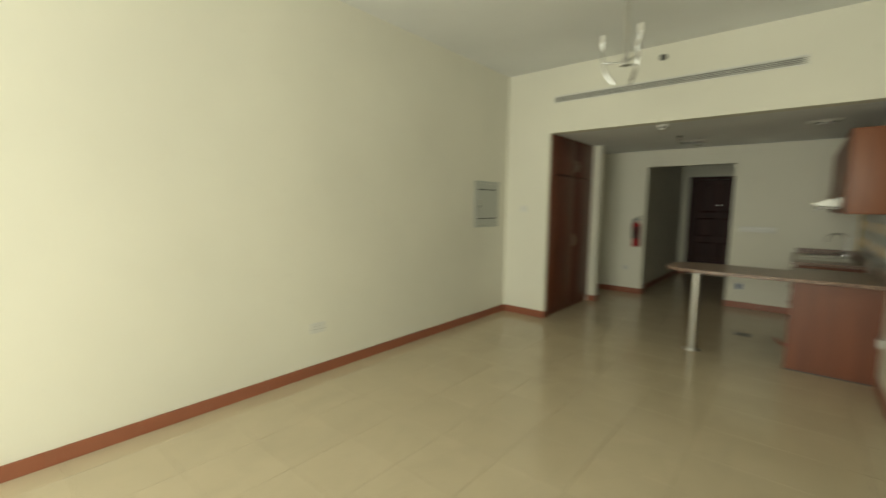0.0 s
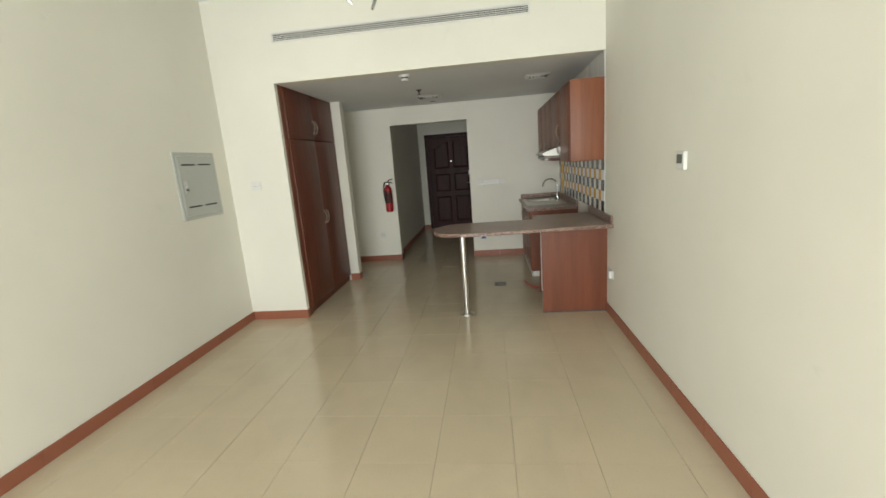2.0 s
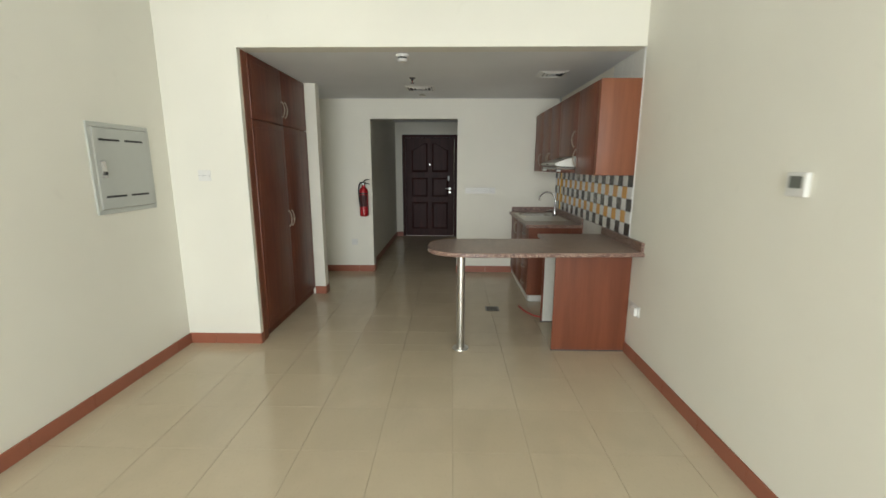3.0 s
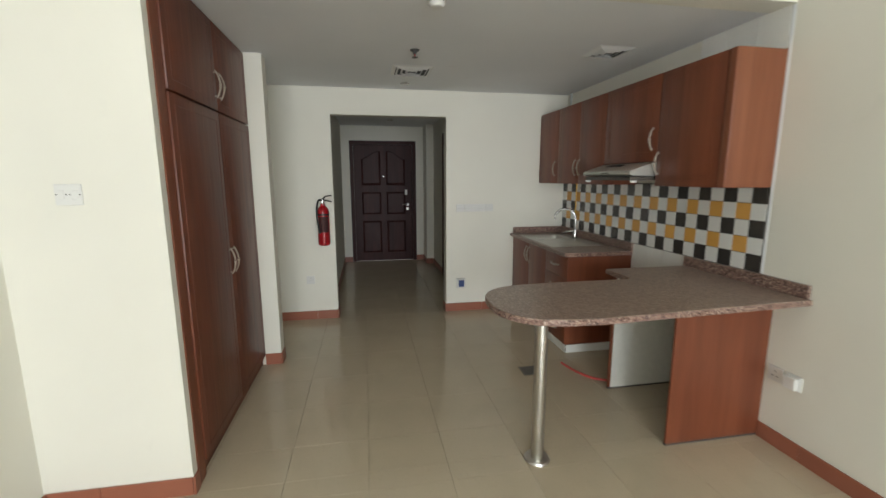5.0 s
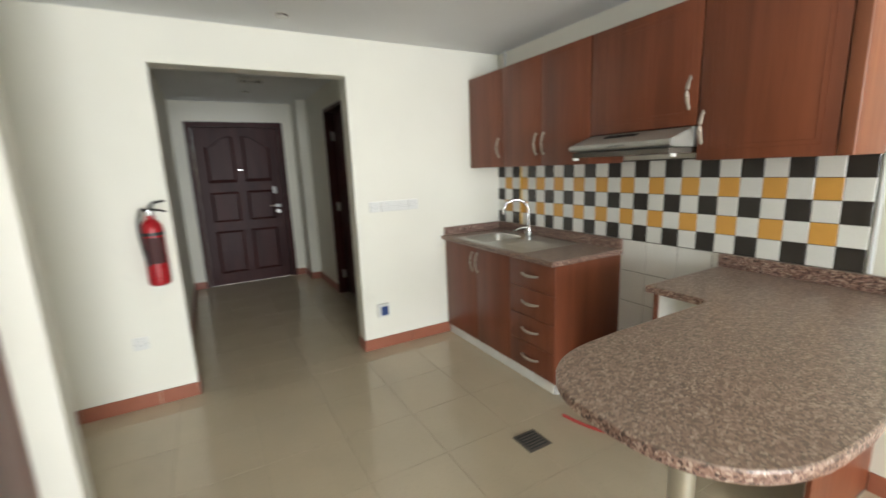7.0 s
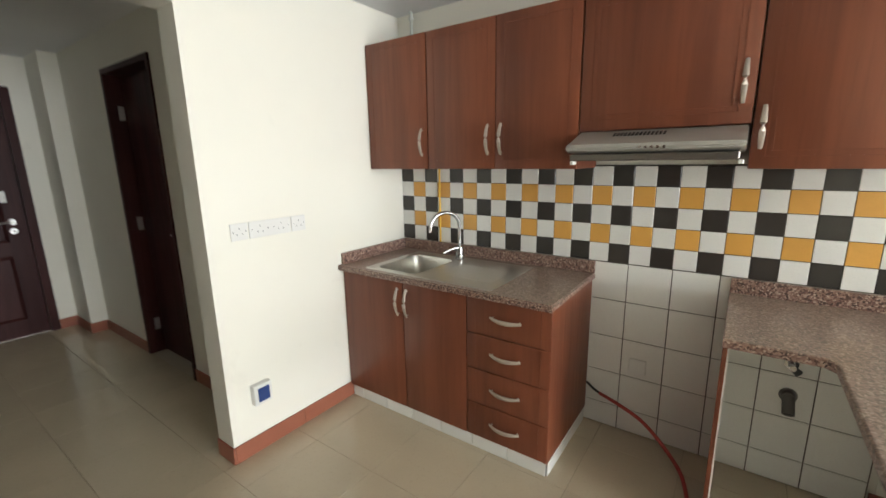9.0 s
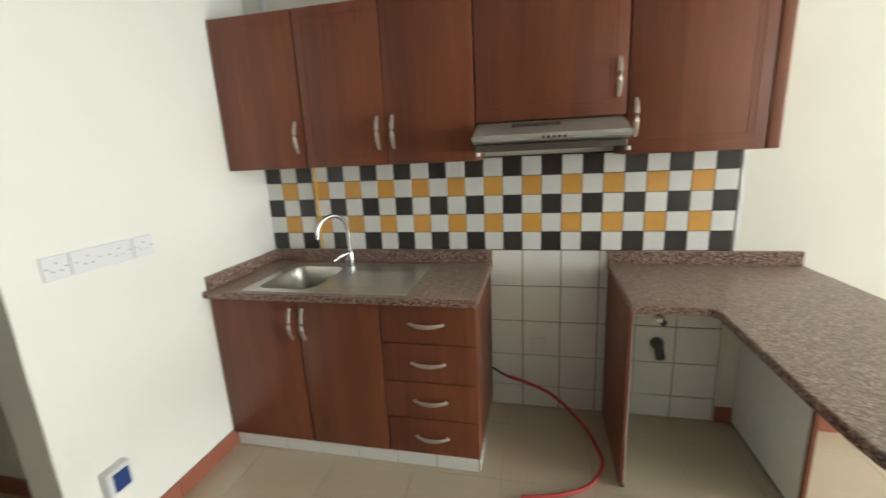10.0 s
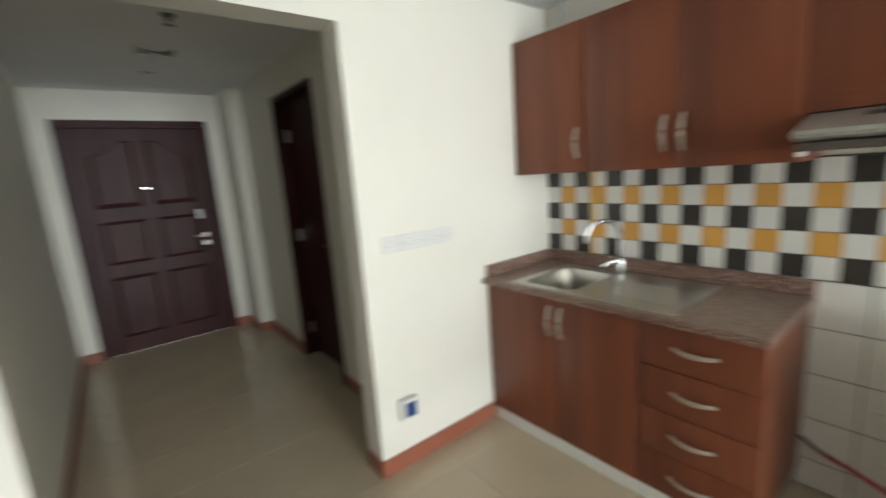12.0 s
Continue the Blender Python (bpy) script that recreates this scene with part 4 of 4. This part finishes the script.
# ---- chandelier ----
cx, cy, cz = -1.125, 3.15, 2.575
ch = thing("chandelier", (cx, cy, ZL), "chrome three-arm chandelier with white candle sleeves, off", "lamp")
part("ceiling_rose", cyl((cx, cy, ZL - 0.0003), (cx, cy, ZL - 0.035), 0.06, 0.05, 28, bevel=0.004), CHROME, ch, "", True)
part("stem", cyl((cx, cy, cz + 0.02), (cx, cy, ZL - 0.03), 0.019, 0.013, 16), STEEL, ch, "", True)
part("hub", cyl((cx, cy, cz - 0.025), (cx, cy, cz + 0.03), 0.034, 0.028, 20, bevel=0.006), STEEL, ch, "", True)
for a in (199, 79, -41):
    dx, dy = math.cos(radians(a)), math.sin(radians(a))
    def P(r_, dz):
        return (cx + dx * r_, cy + dy * r_, cz + dz)
    arm = part("arm", tube([P(0.03, 0), P(0.10, 0.004), P(0.165, 0.012)], 0.006, 10), CHROME, ch, "", True)
    blade = smooth_line([P(0.075, -0.155), P(0.12, -0.10), P(0.155, -0.03), P(0.165, 0.05), P(0.168, 0.10)], 4)
    part("curved_blade", tube(blade, [0.004 + 0.007 * math.sin(math.pi * min(1, 0.15 + i / len(blade))) for i in range(len(blade))], 10), CHROME, ch, "", True)
    part("cup", cyl(P(0.168, 0.10), P(0.168, 0.155), 0.009, 0.021, 16), CHROME, arm, "", True)
    part("candle_sleeve", cyl(P(0.168, 0.155), P(0.168, 0.215), 0.015, 0.014, 16, bevel=0.003), CANDLE, arm, "white candle sleeve", True)

# ---- skirting tiles ----


def piece(name, sx, sy, sz, bevel, material, at, parent, cache={}):
    """A bevelled block, its mesh shared with equal ones."""
    key = (name, round(sx, 3), round(sy, 3), round(sz, 3), material.name)
    if key not in cache:
        b = box(-sx / 2, sx / 2, -sy / 2, sy / 2, -sz / 2, sz / 2)
        if bevel:
            ed_ = [e for e in b.edges if any(len({round(v.co[i] * s, 5) for v in e.verts} | {round(h / 2, 5)}) == 1 for i, h in enumerate((sx, sy, sz)) for s in (1, -1))]
            bmesh.ops.bevel(b, geom=ed_, offset=bevel, segments=1, affect="EDGES")
        me = bpy.data.meshes.new(name)
        b.to_mesh(me)
        b.free()
        me.materials.append(material)
        cache[key] = me
    ob = new(name, cache[key])
    ob.parent = parent
    ob.location = at
    return ob


SK_H, SK_T, SK_L = 0.092, 0.010, 0.416
base = tagged(obj("baseboard", box(XW + 0.001, XW + 0.004, YS, YA - 0.012, 0, SK_H - 0.004), GROUT), "terracotta tile skirting along the walls", "baseboard", "", "structure")


def skirt(x0, y0, x1, y1, nx, ny, start=0.0):
    """Skirting tiles along a wall from one corner to another; (nx, ny) points into the room."""
    ln = math.hypot(x1 - x0, y1 - y0)
    ux_, uy_ = (x1 - x0) / ln, (y1 - y0) / ln
    s = -start
    while s < ln - 0.001:
        a, b = max(0, s), min(ln, s + SK_L)
        s += SK_L
        if b - a < 0.01:
            continue
        m = (a + b) / 2
        w = b - a - 0.0025
        sx_, sy_ = abs(ux_) * w + abs(nx) * SK_T, abs(uy_) * w + abs(ny) * SK_T
        off = SK_T / 2 + 0.0004 + (0.004 if (nx, ny) == (1, 0) and abs(x0 - XW) < 0.01 else 0)
        piece("skirting_tile", sx_, sy_, SK_H, 0.0015, SKIRT, (x0 + ux_ * m + nx * off, y0 + uy_ * m + ny * off, SK_H / 2 + 0.0004), base)


skirt(XW, YS, XW, YA, 1, 0, 0.1)
skirt(XW + 0.015, YA, XA, YA, 0, -1, 0.2)
skirt(XA, YA - 0.0105, XA, YA + 0.05, 1, 0)
skirt(XL, YS, XL, 4.70, -1, 0, 0.25)
skirt(XL, 4.727, XL, 4.812, -1, 0)
skirt(-2.512, 6.245, -2.39, 6.245, 0, -1)
skirt(-2.39, 6.2345, -2.39, 6.37, 1, 0)
skirt(-2.75, YB, XO0, YB, 0, -1, 0.3)
skirt(XO0, YB - 0.0105, XO0, YB + 0.15, 1, 0)
skirt(XO1, YB, 0.02, YB, 0, -1)
skirt(XO1, YB - 0.0105, XO1, YB + 0.15, -1, 0)
skirt(XH0, YB + 0.15, XH0, YD, 1, 0)
skirt(XH1, YB + 0.15, XH1, BY0, -1, 0)
skirt(XH1, BY1, XH1, 10.1, -1, 0)
skirt(XH2 - 0.0105, 10.1, XH1 - 0.0105, 10.1, 0, -1)
skirt(XH2, 10.1, XH2, YD, -1, 0)
skirt(XH0, YD, DX0, YD, 0, -1)
skirt(DX1, YD, XH2, YD, 0, -1)

# ---- kitchen wall tiles ----
TP, TY, TZ = 0.10118, 4.8155, 0.957
piece("tile_grout", 0.006, YB - TY - 0.002, 0.505, 0, WALL_GROUT, (XE - 0.0033, (YB + TY) / 2, TZ + 0.2525), wall_east)
for c in range(25):
    for r_ in range(5):
        z0 = TZ + r_ * 0.1
        m = WHITE_TILE
        if r_ % 2 == 0 and c % 2 == 0:
            m = BLACK_TILE
        if r_ % 2 == 1 and c % 2 == 1:
            m = ORANGE_TILE
        piece("wall_tile", 0.007, TP - 0.003, 0.097, 0.0012, m, (XE - 0.0098 + random.uniform(-0.0004, 0.0004), TY + (c + 0.5) * TP, z0 + 0.05), wall_east)
piece("tile_grout", 0.006, 6.0 - 4.815, 0.955, 0, WALL_GROUT, (XE - 0.0033, (6.0 + 4.815) / 2, 0.478), wall_east)
zs = (0.003, 0.136, 0.333, 0.541, 0.749, 0.955)
ys = (4.818, 5.03, 5.232, 5.425, 5.622, 5.826, 6.035)
for a, b in zip(ys, ys[1:]):
    for c, d in zip(zs, zs[1:]):
        piece("large_wall_tile", 0.007, b - a - 0.0045, d - c - 0.0045, 0.001, WHITE_TILE, (XE - 0.0098, (a + b) / 2, (c + d) / 2), wall_east)
zt = (uz1 + 0.003 + ZK) / 2
piece("tile_grout", 0.006, 0.617, ZK - uz1 - 0.004, 0, WALL_GROUT, (XE - 0.0033, 4.808 + 0.3085, zt), wall_east)
for k in range(3):
    piece("large_wall_tile", 0.007, 0.2015, ZK - uz1 - 0.006, 0.001, WHITE_TILE, (XE - 0.0098, 4.9135 + k * 0.205, zt), wall_east)
y = 6.012
while y < YB - 0.02:
    b = min(y + 0.205, YB - 0.014)
    piece("plinth_tile", 0.006, b - y - 0.003, 0.071, 0.001, WHITE_TILE, (-0.0014, (y + b) / 2, 0.0368), plinth)
    y = b
piece("plinth_tile", 0.55, 0.006, 0.071, 0.001, WHITE_TILE, (0.28, 6.0068, 0.0368), plinth)

# ---- floor tiles ----
FP, FX, FY = 0.4165, -0.03, 2.99


def lines(lo, hi, origin):
    k = math.ceil((lo - origin) / FP + 0.02)
    res = [lo]
    while origin + k * FP < hi - 0.01:
        res.append(origin + k * FP)
        k += 1
    return res + [hi]


for x0, x1, y0, y1 in ((XW, XL, YS, YA), (-2.75, XE, YA, YB), (XH0, XH1, YB, YD + 0.02)):
    xs_, ys_ = lines(x0, x1, FX), lines(y0, y1, FY)
    for a, b in zip(xs_, xs_[1:]):
        for c, d in zip(ys_, ys_[1:]):
            if b - a > 0.012 and d - c > 0.012:
                piece("floor_tile", b - a - 0.0015, d - c - 0.0015, 0.006, 0.0008, FLOOR, ((a + b) / 2, (c + d) / 2, -0.003), floor)
